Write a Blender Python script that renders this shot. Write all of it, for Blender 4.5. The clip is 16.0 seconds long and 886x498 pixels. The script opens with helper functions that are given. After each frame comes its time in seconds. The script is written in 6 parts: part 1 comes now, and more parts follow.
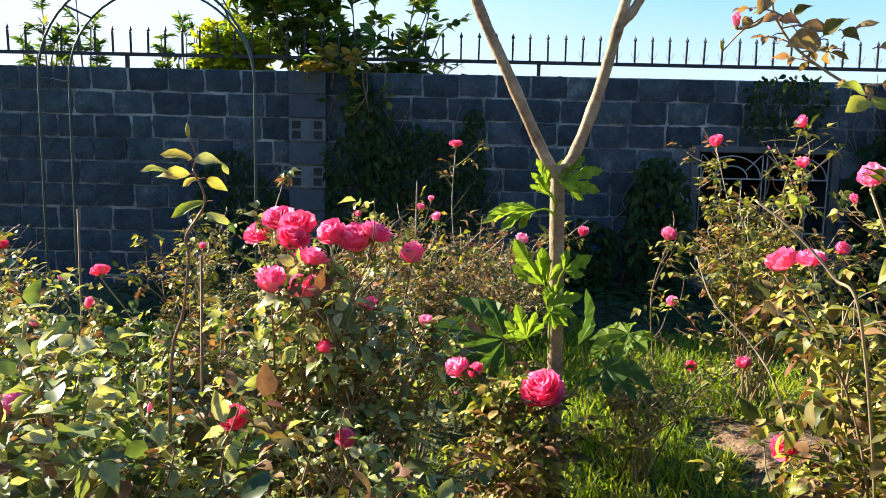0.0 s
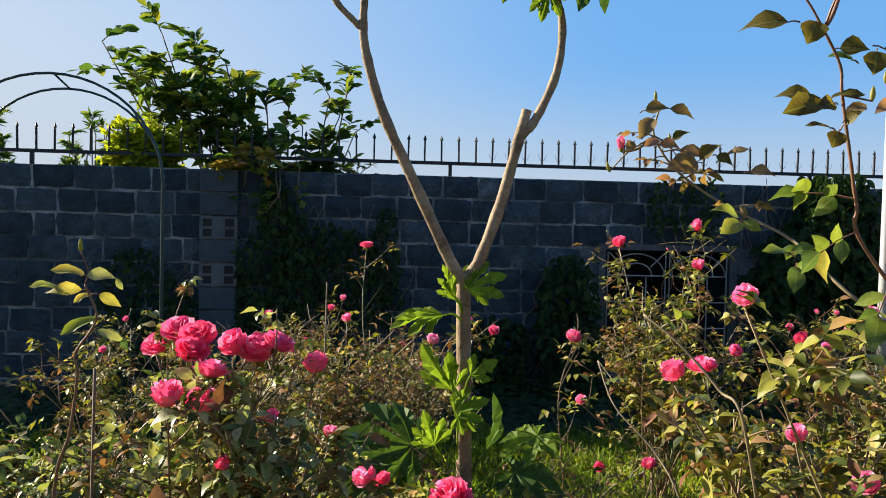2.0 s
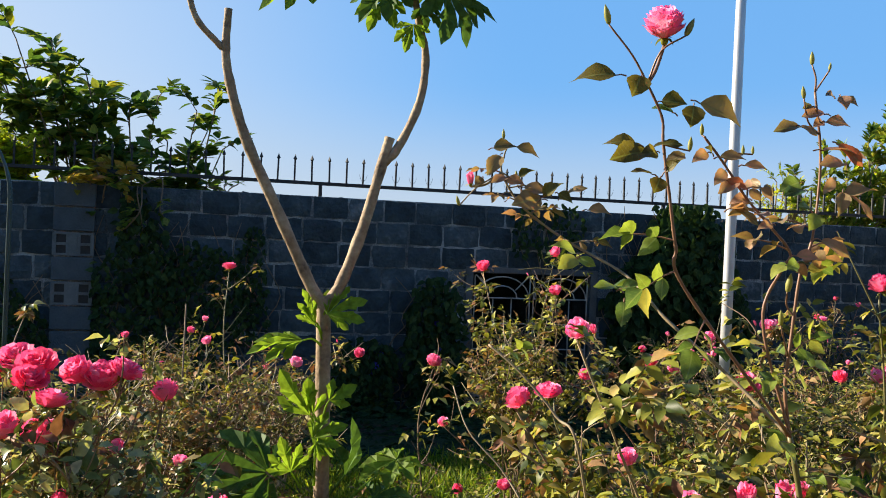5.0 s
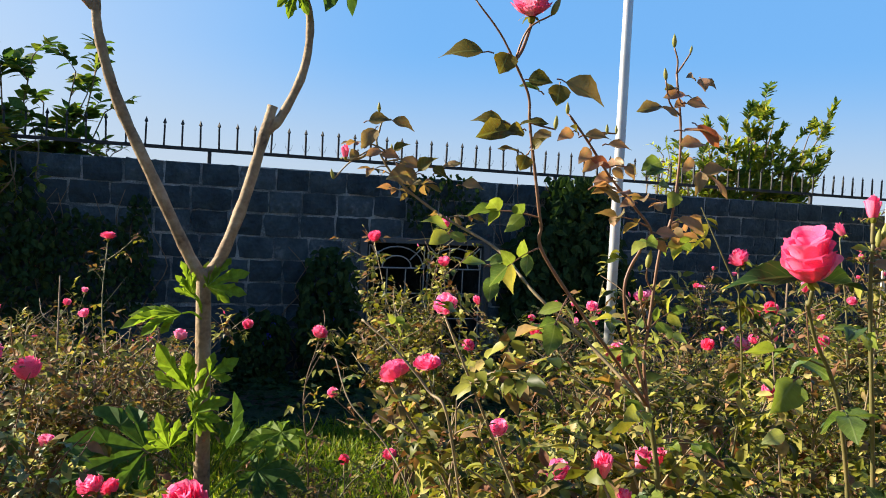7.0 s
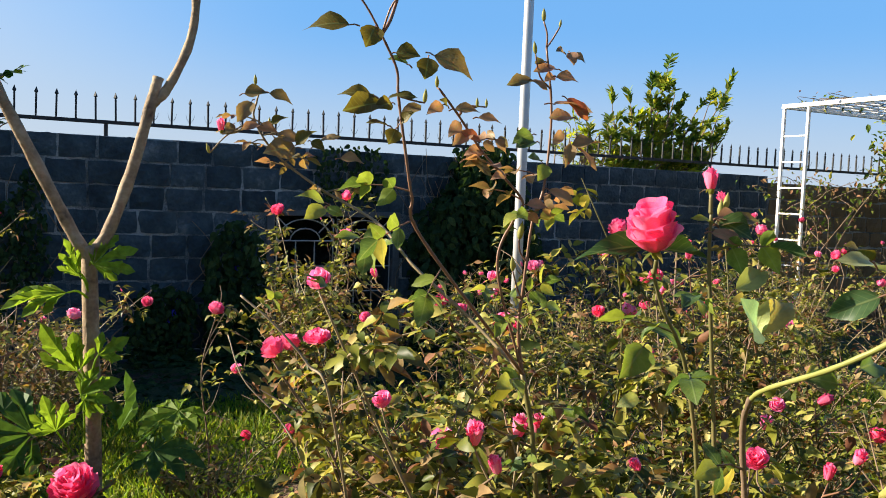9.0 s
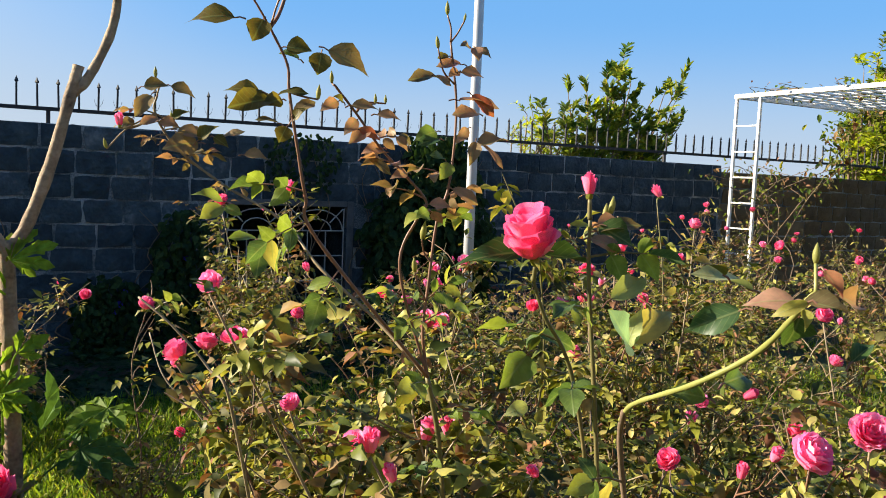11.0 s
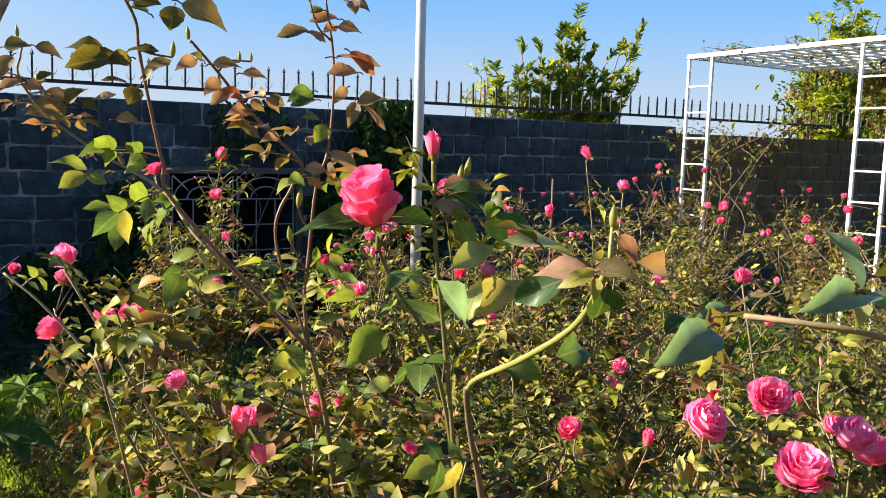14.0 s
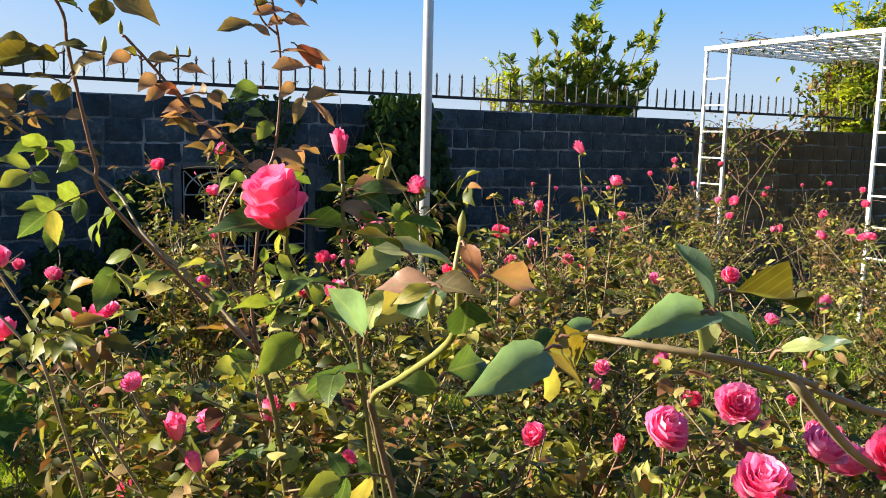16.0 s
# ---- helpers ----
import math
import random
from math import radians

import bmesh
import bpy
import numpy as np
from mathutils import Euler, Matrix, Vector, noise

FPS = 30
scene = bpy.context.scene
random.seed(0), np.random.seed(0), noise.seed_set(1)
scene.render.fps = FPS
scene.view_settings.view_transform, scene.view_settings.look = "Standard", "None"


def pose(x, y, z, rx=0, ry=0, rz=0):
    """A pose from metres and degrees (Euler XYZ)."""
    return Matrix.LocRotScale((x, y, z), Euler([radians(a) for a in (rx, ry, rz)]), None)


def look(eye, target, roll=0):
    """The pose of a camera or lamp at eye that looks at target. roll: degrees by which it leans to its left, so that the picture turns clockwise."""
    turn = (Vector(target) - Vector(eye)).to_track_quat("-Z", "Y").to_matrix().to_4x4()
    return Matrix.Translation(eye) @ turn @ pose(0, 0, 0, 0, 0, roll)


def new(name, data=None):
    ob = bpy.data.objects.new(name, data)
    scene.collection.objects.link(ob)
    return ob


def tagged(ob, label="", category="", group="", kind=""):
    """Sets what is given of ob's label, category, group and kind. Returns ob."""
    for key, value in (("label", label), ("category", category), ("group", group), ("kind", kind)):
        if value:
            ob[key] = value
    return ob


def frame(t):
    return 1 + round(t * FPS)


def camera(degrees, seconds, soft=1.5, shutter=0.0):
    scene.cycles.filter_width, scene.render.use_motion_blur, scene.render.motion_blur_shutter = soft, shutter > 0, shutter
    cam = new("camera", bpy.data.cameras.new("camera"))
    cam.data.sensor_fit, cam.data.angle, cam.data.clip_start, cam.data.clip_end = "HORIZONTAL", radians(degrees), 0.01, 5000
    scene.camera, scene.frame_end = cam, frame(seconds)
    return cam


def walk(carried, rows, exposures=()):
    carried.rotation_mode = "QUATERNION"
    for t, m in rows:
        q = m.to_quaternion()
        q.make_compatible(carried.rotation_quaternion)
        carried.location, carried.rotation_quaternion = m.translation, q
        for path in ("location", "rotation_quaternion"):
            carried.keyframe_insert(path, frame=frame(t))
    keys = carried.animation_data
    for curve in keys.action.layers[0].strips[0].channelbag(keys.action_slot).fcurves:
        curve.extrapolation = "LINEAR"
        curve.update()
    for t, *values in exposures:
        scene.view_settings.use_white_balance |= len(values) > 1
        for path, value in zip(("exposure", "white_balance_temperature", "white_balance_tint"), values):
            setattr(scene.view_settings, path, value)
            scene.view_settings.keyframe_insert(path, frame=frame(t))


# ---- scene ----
cam = camera(55.8, 16.0, soft=0.95)
PATH = [
    (0, (-0.308, -0.756, 1.534), (-0.304, 1.222, 1.242), 1.2),
    (0.5, (-0.3, -0.765, 1.541), (-0.26, 1.222, 1.315), 1.3),
    (1, (-0.29, -0.767, 1.556), (-0.21, 1.224, 1.39), 1.2),
    (1.5, (-0.284, -0.772, 1.574), (-0.148, 1.22, 1.457), 1.4),
    (2, (-0.272, -0.769, 1.582), (-0.076, 1.22, 1.514), 1.4),
    (2.5, (-0.266, -0.767, 1.593), (-0.012, 1.216, 1.573), 1.0),
    (3, (-0.258, -0.764, 1.603), (0.047, 1.213, 1.62), 0.9),
    (3.5, (-0.248, -0.763, 1.601), (0.105, 1.206, 1.63), 1.0),
    (4, (-0.238, -0.759, 1.602), (0.159, 1.201, 1.619), 1.4),
    (4.2, (-0.235, -0.769, 1.601), (0.178, 1.188, 1.612), 1.9),
    (6.3, (-0.213, -0.817, 1.625), (0.414, 1.082, 1.573), 2.6),
    (6.5, (-0.195, -0.812, 1.621), (0.452, 1.079, 1.564), 3.0),
    (7, (-0.176, -0.814, 1.624), (0.543, 1.051, 1.547), 2.9),
    (7.5, (-0.147, -0.826, 1.625), (0.648, 1.007, 1.525), 2.8),
    (8, (-0.128, -0.835, 1.628), (0.73, 0.968, 1.513), 2.6),
    (8.5, (-0.119, -0.837, 1.632), (0.769, 0.951, 1.505), 2.5),
    (8.7, (-0.116, -0.843, 1.631), (0.777, 0.942, 1.5), 2.4),
    (10.8, (0.008, -0.863, 1.659), (0.971, 0.882, 1.493), 2.4),
    (11, (0.017, -0.864, 1.659), (0.99, 0.876, 1.494), 2.4),
    (11.5, (0.037, -0.861, 1.663), (1.037, 0.862, 1.488), 2.5),
    (12, (0.063, -0.859, 1.663), (1.092, 0.845, 1.473), 2.4),
    (12.5, (0.09, -0.862, 1.667), (1.152, 0.821, 1.467), 2.2),
    (13, (0.121, -0.867, 1.667), (1.194, 0.807, 1.457), 1.9),
    (13.5, (0.156, -0.87, 1.664), (1.218, 0.809, 1.437), 1.6),
    (14, (0.187, -0.873, 1.659), (1.225, 0.82, 1.415), 1.6),
    (14.5, (0.23, -0.88, 1.664), (1.249, 0.821, 1.401), 1.5),
    (15, (0.267, -0.884, 1.667), (1.276, 0.821, 1.398), 1.2),
    (15.5, (0.294, -0.889, 1.669), (1.292, 0.824, 1.405), 1.2),
    (16, (0.322, -0.891, 1.667), (1.309, 0.83, 1.407), 1.4),
]
EXPOSURES = [(0.0, 2.04), (1.2, 1.6), (2.6, 1.25), (3.6, 1.34), (7.0, 1.42), (11.0, 1.4), (14.0, 1.51), (16.0, 1.52)]
walk(cam, [(t, look(eye, target, roll)) for t, eye, target, roll in PATH], EXPOSURES)

# ---- light: low morning sun over the wall, from beyond it and to the left ----
SUN_EL, SUN_AZ = 24.0, 59.0          # degrees; azimuth counted from +y towards -x
world = bpy.data.worlds.new("world")
scene.world = world
world.use_nodes = True
wn = world.node_tree.nodes
sky = wn.new("ShaderNodeTexSky")
sky.sky_type = "NISHITA"
sky.sun_disc = False
sky.sun_elevation = radians(SUN_EL)
sky.sun_rotation = radians(-SUN_AZ)
sky.air_density, sky.dust_density, sky.ozone_density = 1.1, 0.5, 3.5
wn["Background"].inputs["Strength"].default_value = 0.052
hue = wn.new("ShaderNodeHueSaturation")
hue.inputs["Hue"].default_value, hue.inputs["Saturation"].default_value, hue.inputs["Value"].default_value = 0.51, 1.35, 1.13
# pale haze spreading from the sun's side of the sky
wl = world.node_tree.links
tc = wn.new("ShaderNodeTexCoord")
dot = wn.new("ShaderNodeVectorMath")
dot.operation = "DOT_PRODUCT"
dot.inputs[1].default_value = (-math.sin(radians(SUN_AZ)), math.cos(radians(SUN_AZ)), 0.0)
haze = wn.new("ShaderNodeMapRange")
haze.interpolation_type = "SMOOTHSTEP"
haze.inputs[1].default_value, haze.inputs[2].default_value, haze.inputs[4].default_value = 0.18, 0.92, 0.95
veil = wn.new("ShaderNodeMix")
veil.data_type = "RGBA"
veil.inputs[7].default_value = (5.0, 5.7, 6.6, 1)
wl.new(tc.outputs["Generated"], dot.inputs[0])
wl.new(dot.outputs["Value"], haze.inputs[0])
up = wn.new("ShaderNodeSeparateXYZ")
low = wn.new("ShaderNodeMapRange")
low.interpolation_type = "SMOOTHSTEP"
low.inputs[1].default_value, low.inputs[2].default_value, low.inputs[3].default_value, low.inputs[4].default_value = 0.1, 0.75, 1.0, 0.0
both = wn.new("ShaderNodeMath")
both.operation = "MULTIPLY"
wl.new(tc.outputs["Generated"], up.inputs[0])
wl.new(up.outputs["Z"], low.inputs[0])
wl.new(low.outputs[0], both.inputs[0])
wl.new(haze.outputs[0], both.inputs[1])
wl.new(both.outputs[0], veil.inputs[0])
wl.new(sky.outputs["Color"], hue.inputs["Color"])
# even azure of a clear morning evens out the upper sky
even = wn.new("ShaderNodeMix")
even.data_type = "RGBA"
even.inputs[7].default_value = (1.5, 3.7, 7.1, 1)
top = wn.new("ShaderNodeMapRange")
top.interpolation_type = "SMOOTHSTEP"
top.inputs[1].default_value, top.inputs[2].default_value, top.inputs[3].default_value, top.inputs[4].default_value = 0.36, 0.85, 0.8, 0.0
wl.new(up.outputs["Z"], top.inputs[0])
wl.new(top.outputs[0], even.inputs[0])
wl.new(hue.outputs["Color"], even.inputs[6])
wl.new(even.outputs[2], veil.inputs[6])
rim = wn.new("ShaderNodeMapRange")
rim.interpolation_type = "SMOOTHSTEP"
rim.inputs[1].default_value, rim.inputs[2].default_value, rim.inputs[3].default_value, rim.inputs[4].default_value = 0.0, 0.2, 0.85, 0.0
pale = wn.new("ShaderNodeMix")
pale.data_type = "RGBA"
pale.inputs[7].default_value = (4.4, 5.0, 5.7, 1)
wl.new(up.outputs["Z"], rim.inputs[0])
wl.new(rim.outputs[0], pale.inputs[0])
wl.new(veil.outputs[2], pale.inputs[6])
wl.new(pale.outputs[2], wn["Background"].inputs["Color"])
sun = new("sun", bpy.data.lights.new("sun", "SUN"))
sun.data.energy, sun.data.angle, sun.data.color = 5.0, radians(0.6), (1.0, 0.88, 0.69)
to_sun = Vector((-math.sin(radians(SUN_AZ)) * math.cos(radians(SUN_EL)), math.cos(radians(SUN_AZ)) * math.cos(radians(SUN_EL)), math.sin(radians(SUN_EL))))
sun.matrix_world = look(to_sun * 40, (0, 0, 0))


# ---- materials ----
def nodes_of(name):
    m = bpy.data.materials.new(name)
    m.use_nodes = True
    return m, m.node_tree.nodes, m.node_tree.links


def ramp(n, stops):
    r = n.new("ShaderNodeValToRGB")
    while len(r.color_ramp.elements) < len(stops):
        r.color_ramp.elements.new(0.5)
    for e, (p, c) in zip(r.color_ramp.elements, stops):
        e.position, e.color = p, (*c, 1)
    return r


def surface(name, stops, scale=8.0, rough=0.8, bump=0.3, metal=0.0, fine=60.0, island=False, depth=0.01, spec=0.5):
    """Two scales of noise give the colour; the fine one gives the relief too."""
    m, n, l = nodes_of(name)
    b = n["Principled BSDF"]
    tc = n.new("ShaderNodeTexCoord")
    a, f = n.new("ShaderNodeTexNoise"), n.new("ShaderNodeTexNoise")
    a.inputs["Scale"].default_value, f.inputs["Scale"].default_value = scale, fine
    a.inputs["Detail"].default_value = f.inputs["Detail"].default_value = 6
    src = tc.outputs["Object"]
    if island:
        info = n.new("ShaderNodeObjectInfo")
        add = n.new("ShaderNodeVectorMath")
        mul = n.new("ShaderNodeMath")
        mul.operation = "MULTIPLY"
        mul.inputs[1].default_value = 37.0
        l.new(info.outputs["Random"], mul.inputs[0])
        l.new(src, add.inputs[0])
        l.new(mul.outputs[0], add.inputs[1])
        src = add.outputs[0]
    l.new(src, a.inputs["Vector"])
    l.new(src, f.inputs["Vector"])
    mix = n.new("ShaderNodeMix")
    mix.inputs[0].default_value = 0.35
    l.new(a.outputs["Fac"], mix.inputs[2])
    l.new(f.outputs["Fac"], mix.inputs[3])
    out = mix.outputs[0]
    if island:
        m2 = n.new("ShaderNodeMix")
        m2.inputs[0].default_value = 0.22
        l.new(out, m2.inputs[2])
        l.new(info.outputs["Random"], m2.inputs[3])
        out = m2.outputs[0]
    r = ramp(n, stops)
    l.new(out, r.inputs[0])
    l.new(r.outputs[0], b.inputs["Base Color"])
    b.inputs["Roughness"].default_value, b.inputs["Metallic"].default_value = rough, metal
    b.inputs["Specular IOR Level"].default_value = spec
    bp = n.new("ShaderNodeBump")
    bp.inputs["Strength"].default_value, bp.inputs["Distance"].default_value = bump, depth
    l.new(f.outputs["Fac"], bp.inputs["Height"])
    l.new(bp.outputs[0], b.inputs["Normal"])
    return m


def leafy(name, stops, rough=0.46, through_light=0.27, warm=(1.0, 0.95, 0.45), veins=False, per_object=False, spec=0.28):
    """Leaf or petal: glossy skin and light let through; each one takes its own colour from the ramp."""
    m, n, l = nodes_of(name)
    b, out = n["Principled BSDF"], n["Material Output"]
    if per_object:
        rnd = n.new("ShaderNodeObjectInfo").outputs["Random"]
    else:
        rnd = n.new("ShaderNodeNewGeometry").outputs["Random Per Island"]
    r = ramp(n, stops)
    l.new(rnd, r.inputs[0])
    tc = n.new("ShaderNodeTexCoord")
    nz = n.new("ShaderNodeTexNoise")
    nz.inputs["Scale"].default_value = 3.0 if veins else 45.0
    nz.inputs["Detail"].default_value = 4
    l.new(tc.outputs["Object"], nz.inputs["Vector"])
    shade = n.new("ShaderNodeMapRange")
    shade.inputs[1].default_value, shade.inputs[2].default_value = 0.3, 0.7
    shade.inputs[3].default_value, shade.inputs[4].default_value = 0.72, 1.3
    l.new(nz.outputs["Fac"], shade.inputs[0])
    mul = n.new("ShaderNodeVectorMath")
    mul.operation = "SCALE"
    l.new(r.outputs[0], mul.inputs[0])
    l.new(shade.outputs[0], mul.inputs["Scale"])
    col = mul.outputs[0]
    if veins:
        sep = n.new("ShaderNodeSeparateXYZ")
        l.new(tc.outputs["Object"], sep.inputs[0])
        ab = n.new("ShaderNodeMath"); ab.operation = "ABSOLUTE"
        l.new(sep.outputs["X"], ab.inputs[0])
        rib = n.new("ShaderNodeMapRange")
        rib.inputs[1].default_value, rib.inputs[2].default_value = 0.008, 0.03
        rib.inputs[3].default_value, rib.inputs[4].default_value = 1.0, 0.0
        l.new(ab.outputs[0], rib.inputs[0])
        ma = n.new("ShaderNodeMath"); ma.operation = "MULTIPLY_ADD"
        ma.inputs[1].default_value = -0.9
        l.new(ab.outputs[0], ma.inputs[0])
        l.new(sep.outputs["Y"], ma.inputs[2])
        sn = n.new("ShaderNodeMath"); sn.operation = "MULTIPLY"; sn.inputs[1].default_value = 46.0
        l.new(ma.outputs[0], sn.inputs[0])
        si = n.new("ShaderNodeMath"); si.operation = "SINE"
        l.new(sn.outputs[0], si.inputs[0])
        vr = n.new("ShaderNodeMapRange")
        vr.inputs[1].default_value, vr.inputs[2].default_value = 0.85, 1.0
        vr.inputs[4].default_value = 0.45
        l.new(si.outputs[0], vr.inputs[0])
        mx = n.new("ShaderNodeMath"); mx.operation = "MAXIMUM"
        l.new(rib.outputs[0], mx.inputs[0]); l.new(vr.outputs[0], mx.inputs[1])
        half = n.new("ShaderNodeMath"); half.operation = "MULTIPLY"; half.inputs[1].default_value = 0.42
        l.new(mx.outputs[0], half.inputs[0])
        vm = n.new("ShaderNodeMix"); vm.data_type = "RGBA"
        l.new(half.outputs[0], vm.inputs[0]); l.new(col, vm.inputs[6])
        vm.inputs[7].default_value = (0.25, 0.3, 0.12, 1)
        col = vm.outputs[2]
        bp = n.new("ShaderNodeBump")
        bp.inputs["Strength"].default_value, bp.inputs["Distance"].default_value = 0.2, 0.003
        l.new(mx.outputs[0], bp.inputs["Height"])
        l.new(bp.outputs[0], b.inputs["Normal"])
    l.new(col, b.inputs["Base Color"])
    b.inputs["Roughness"].default_value = rough
    b.inputs["Specular IOR Level"].default_value = spec
    tr = n.new("ShaderNodeBsdfTranslucent")
    tint = n.new("ShaderNodeMix"); tint.data_type = "RGBA"; tint.blend_type = "MULTIPLY"
    tint.inputs[0].default_value = 1.0
    l.new(col, tint.inputs[6]); tint.inputs[7].default_value = (*[min(1.0, w) for w in warm], 1)
    bright = n.new("ShaderNodeVectorMath"); bright.operation = "SCALE"
    bright.inputs["Scale"].default_value = 1.7
    l.new(tint.outputs[2], bright.inputs[0])
    l.new(bright.outputs[0], tr.inputs["Color"])
    ms = n.new("ShaderNodeMixShader")
    ms.inputs[0].default_value = through_light
    l.new(b.outputs[0], ms.inputs[1]); l.new(tr.outputs[0], ms.inputs[2])
    l.new(ms.outputs[0], out.inputs["Surface"])
    return m


GREENS = [(0.0, (0.03, 0.047, 0.01)), (0.25, (0.09, 0.112, 0.02)), (0.5, (0.22, 0.225, 0.03)), (0.74, (0.34, 0.325, 0.07)), (0.92, (0.45, 0.38, 0.13)), (1.0, (0.38, 0.18, 0.06))]
DRY = [(0.0, (0.04, 0.055, 0.018)), (0.3, (0.12, 0.11, 0.036)), (0.55, (0.23, 0.16, 0.068)), (0.8, (0.27, 0.14, 0.07)), (1.0, (0.16, 0.065, 0.038))]
BRONZE = [(0.0, (0.12, 0.1, 0.045)), (0.3, (0.24, 0.17, 0.085)), (0.55, (0.33, 0.2, 0.12)), (0.85, (0.4, 0.22, 0.16)), (1.0, (0.2, 0.17, 0.06))]
m_leaf = leafy("rose_leaf", GREENS, rough=0.45, spec=0.2, through_light=0.25)
m_leaf_silver = leafy("grey_green_rose_leaf", [(0.0, (0.035, 0.065, 0.022)), (0.25, (0.11, 0.165, 0.05)), (0.5, (0.24, 0.285, 0.09)), (0.75, (0.37, 0.39, 0.17)), (0.95, (0.48, 0.46, 0.26)), (1.0, (0.4, 0.27, 0.12))], rough=0.4, spec=0.35, through_light=0.3)
m_leaf_dry = leafy("rose_leaf_dry", DRY, rough=0.6, spec=0.15, through_light=0.2)
m_leaf_big = leafy("rose_leaf_large", [(0.0, (0.05, 0.1, 0.04)), (0.35, (0.11, 0.17, 0.04)), (0.7, (0.21, 0.27, 0.045)), (0.9, (0.34, 0.34, 0.08)), (1.0, (0.42, 0.33, 0.1))], veins=True, per_object=True, rough=0.4, through_light=0.42)
m_leaf_bronze = leafy("rose_leaf_bronze", BRONZE, veins=True, per_object=True, rough=0.42, warm=(1.0, 0.85, 0.4), through_light=0.35)
m_shrub = leafy("shrub_leaf", [(0.0, (0.03, 0.075, 0.022)), (0.45, (0.065, 0.13, 0.028)), (0.8, (0.13, 0.2, 0.035)), (1.0, (0.24, 0.25, 0.04))], rough=0.55, through_light=0.4, spec=0.2)
m_shrub_warm = leafy("turning_leaf", [(0.0, (0.2, 0.2, 0.03)), (0.5, (0.4, 0.3, 0.05)), (1.0, (0.42, 0.2, 0.06))], rough=0.45, through_light=0.5)
m_lime = leafy("lime_leaf", [(0.0, (0.24, 0.32, 0.02)), (1.0, (0.46, 0.48, 0.04))], rough=0.6, through_light=0.5)
m_light_green = leafy("light_green_leaf", [(0.0, (0.08, 0.14, 0.025)), (0.6, (0.17, 0.22, 0.035)), (1.0, (0.32, 0.29, 0.06))], rough=0.55, through_light=0.55, spec=0.2)
m_ivy = leafy("creeper_leaf", [(0.0, (0.01, 0.026, 0.009)), (0.7, (0.025, 0.053, 0.015)), (1.0, (0.052, 0.08, 0.021))], rough=0.6, spec=0.12, through_light=0.2)
m_papaya = leafy("lobed_leaf", [(0.0, (0.035, 0.08, 0.02)), (0.6, (0.06, 0.12, 0.025)), (1.0, (0.1, 0.16, 0.03))], rough=0.55, through_light=0.28, spec=0.15)
m_papaya_young = leafy("young_lobed_leaf", [(0.0, (0.1, 0.19, 0.02)), (1.0, (0.2, 0.29, 0.035))], rough=0.55, through_light=0.5, spec=0.15)
m_grass = leafy("grass", [(0.0, (0.06, 0.12, 0.012)), (0.5, (0.18, 0.28, 0.022)), (0.85, (0.33, 0.38, 0.035)), (1.0, (0.34, 0.27, 0.09))], rough=0.5, through_light=0.45)
m_petal = leafy("pink_petal", [(0.0, (0.74, 0.1, 0.25)), (0.4, (0.83, 0.165, 0.34)), (0.75, (0.87, 0.25, 0.43)), (1.0, (0.9, 0.4, 0.55))], rough=0.65, through_light=0.3, warm=(1.0, 0.8, 0.9), spec=0.15)
m_petal_pale = leafy("pale_pink_petal", [(0.0, (0.82, 0.17, 0.38)), (0.5, (0.87, 0.31, 0.51)), (1.0, (0.92, 0.52, 0.66))], rough=0.65, through_light=0.3, warm=(1.0, 0.8, 0.9), spec=0.15)
m_petal_red = leafy("deep_pink_petal", [(0.0, (0.76, 0.08, 0.2)), (0.6, (0.84, 0.14, 0.29)), (1.0, (0.88, 0.21, 0.37))], rough=0.65, through_light=0.3, warm=(1.0, 0.78, 0.85), spec=0.15)
m_blue = leafy("blue_petal", [(0.0, (0.05, 0.04, 0.5)), (1.0, (0.1, 0.08, 0.7))], rough=0.5)
m_bud = leafy("bud_green", [(0.0, (0.2, 0.24, 0.06)), (1.0, (0.36, 0.33, 0.1))], rough=0.5)
m_cane = surface("green_cane", [(0.25, (0.06, 0.06, 0.02)), (0.5, (0.14, 0.13, 0.045)), (0.75, (0.24, 0.17, 0.075))], 9, 0.5, 0.2, fine=90, depth=0.002)
m_leaf_olive = leafy("olive_leaf", [(0.0, (0.07, 0.068, 0.015)), (1.0, (0.16, 0.125, 0.025))], veins=True, per_object=True, rough=0.45, warm=(1.0, 0.9, 0.3), through_light=0.45)
m_leaf_blue = leafy("blue_green_leaf", [(0.0, (0.11, 0.18, 0.11)), (1.0, (0.2, 0.27, 0.16))], veins=True, per_object=True, rough=0.3, spec=0.6, through_light=0.5, warm=(0.9, 1.0, 0.6))
m_leaf_pale = leafy("pale_leaf", [(0.0, (0.3, 0.35, 0.12)), (1.0, (0.42, 0.43, 0.2))], veins=True, per_object=True, rough=0.4, spec=0.4, through_light=0.35)
m_leaf_yellow = leafy("yellow_leaf", [(0.0, (0.34, 0.33, 0.07)), (1.0, (0.46, 0.38, 0.13))], veins=True, per_object=True, rough=0.5, through_light=0.45)
m_leaf_pink = leafy("red_bronze_leaf", [(0.0, (0.34, 0.13, 0.06)), (1.0, (0.42, 0.2, 0.1))], veins=True, per_object=True, rough=0.4, warm=(1.0, 0.6, 0.35), through_light=0.5)
m_leaf_deep = leafy("deep_green_leaf", [(0.0, (0.035, 0.075, 0.02)), (1.0, (0.07, 0.12, 0.03))], veins=True, per_object=True, rough=0.4, through_light=0.3)
m_cane_green = surface("yellow_green_cane", [(0.25, (0.2, 0.22, 0.05)), (0.75, (0.34, 0.33, 0.1))], 9, 0.45, 0.2, fine=90, depth=0.002)
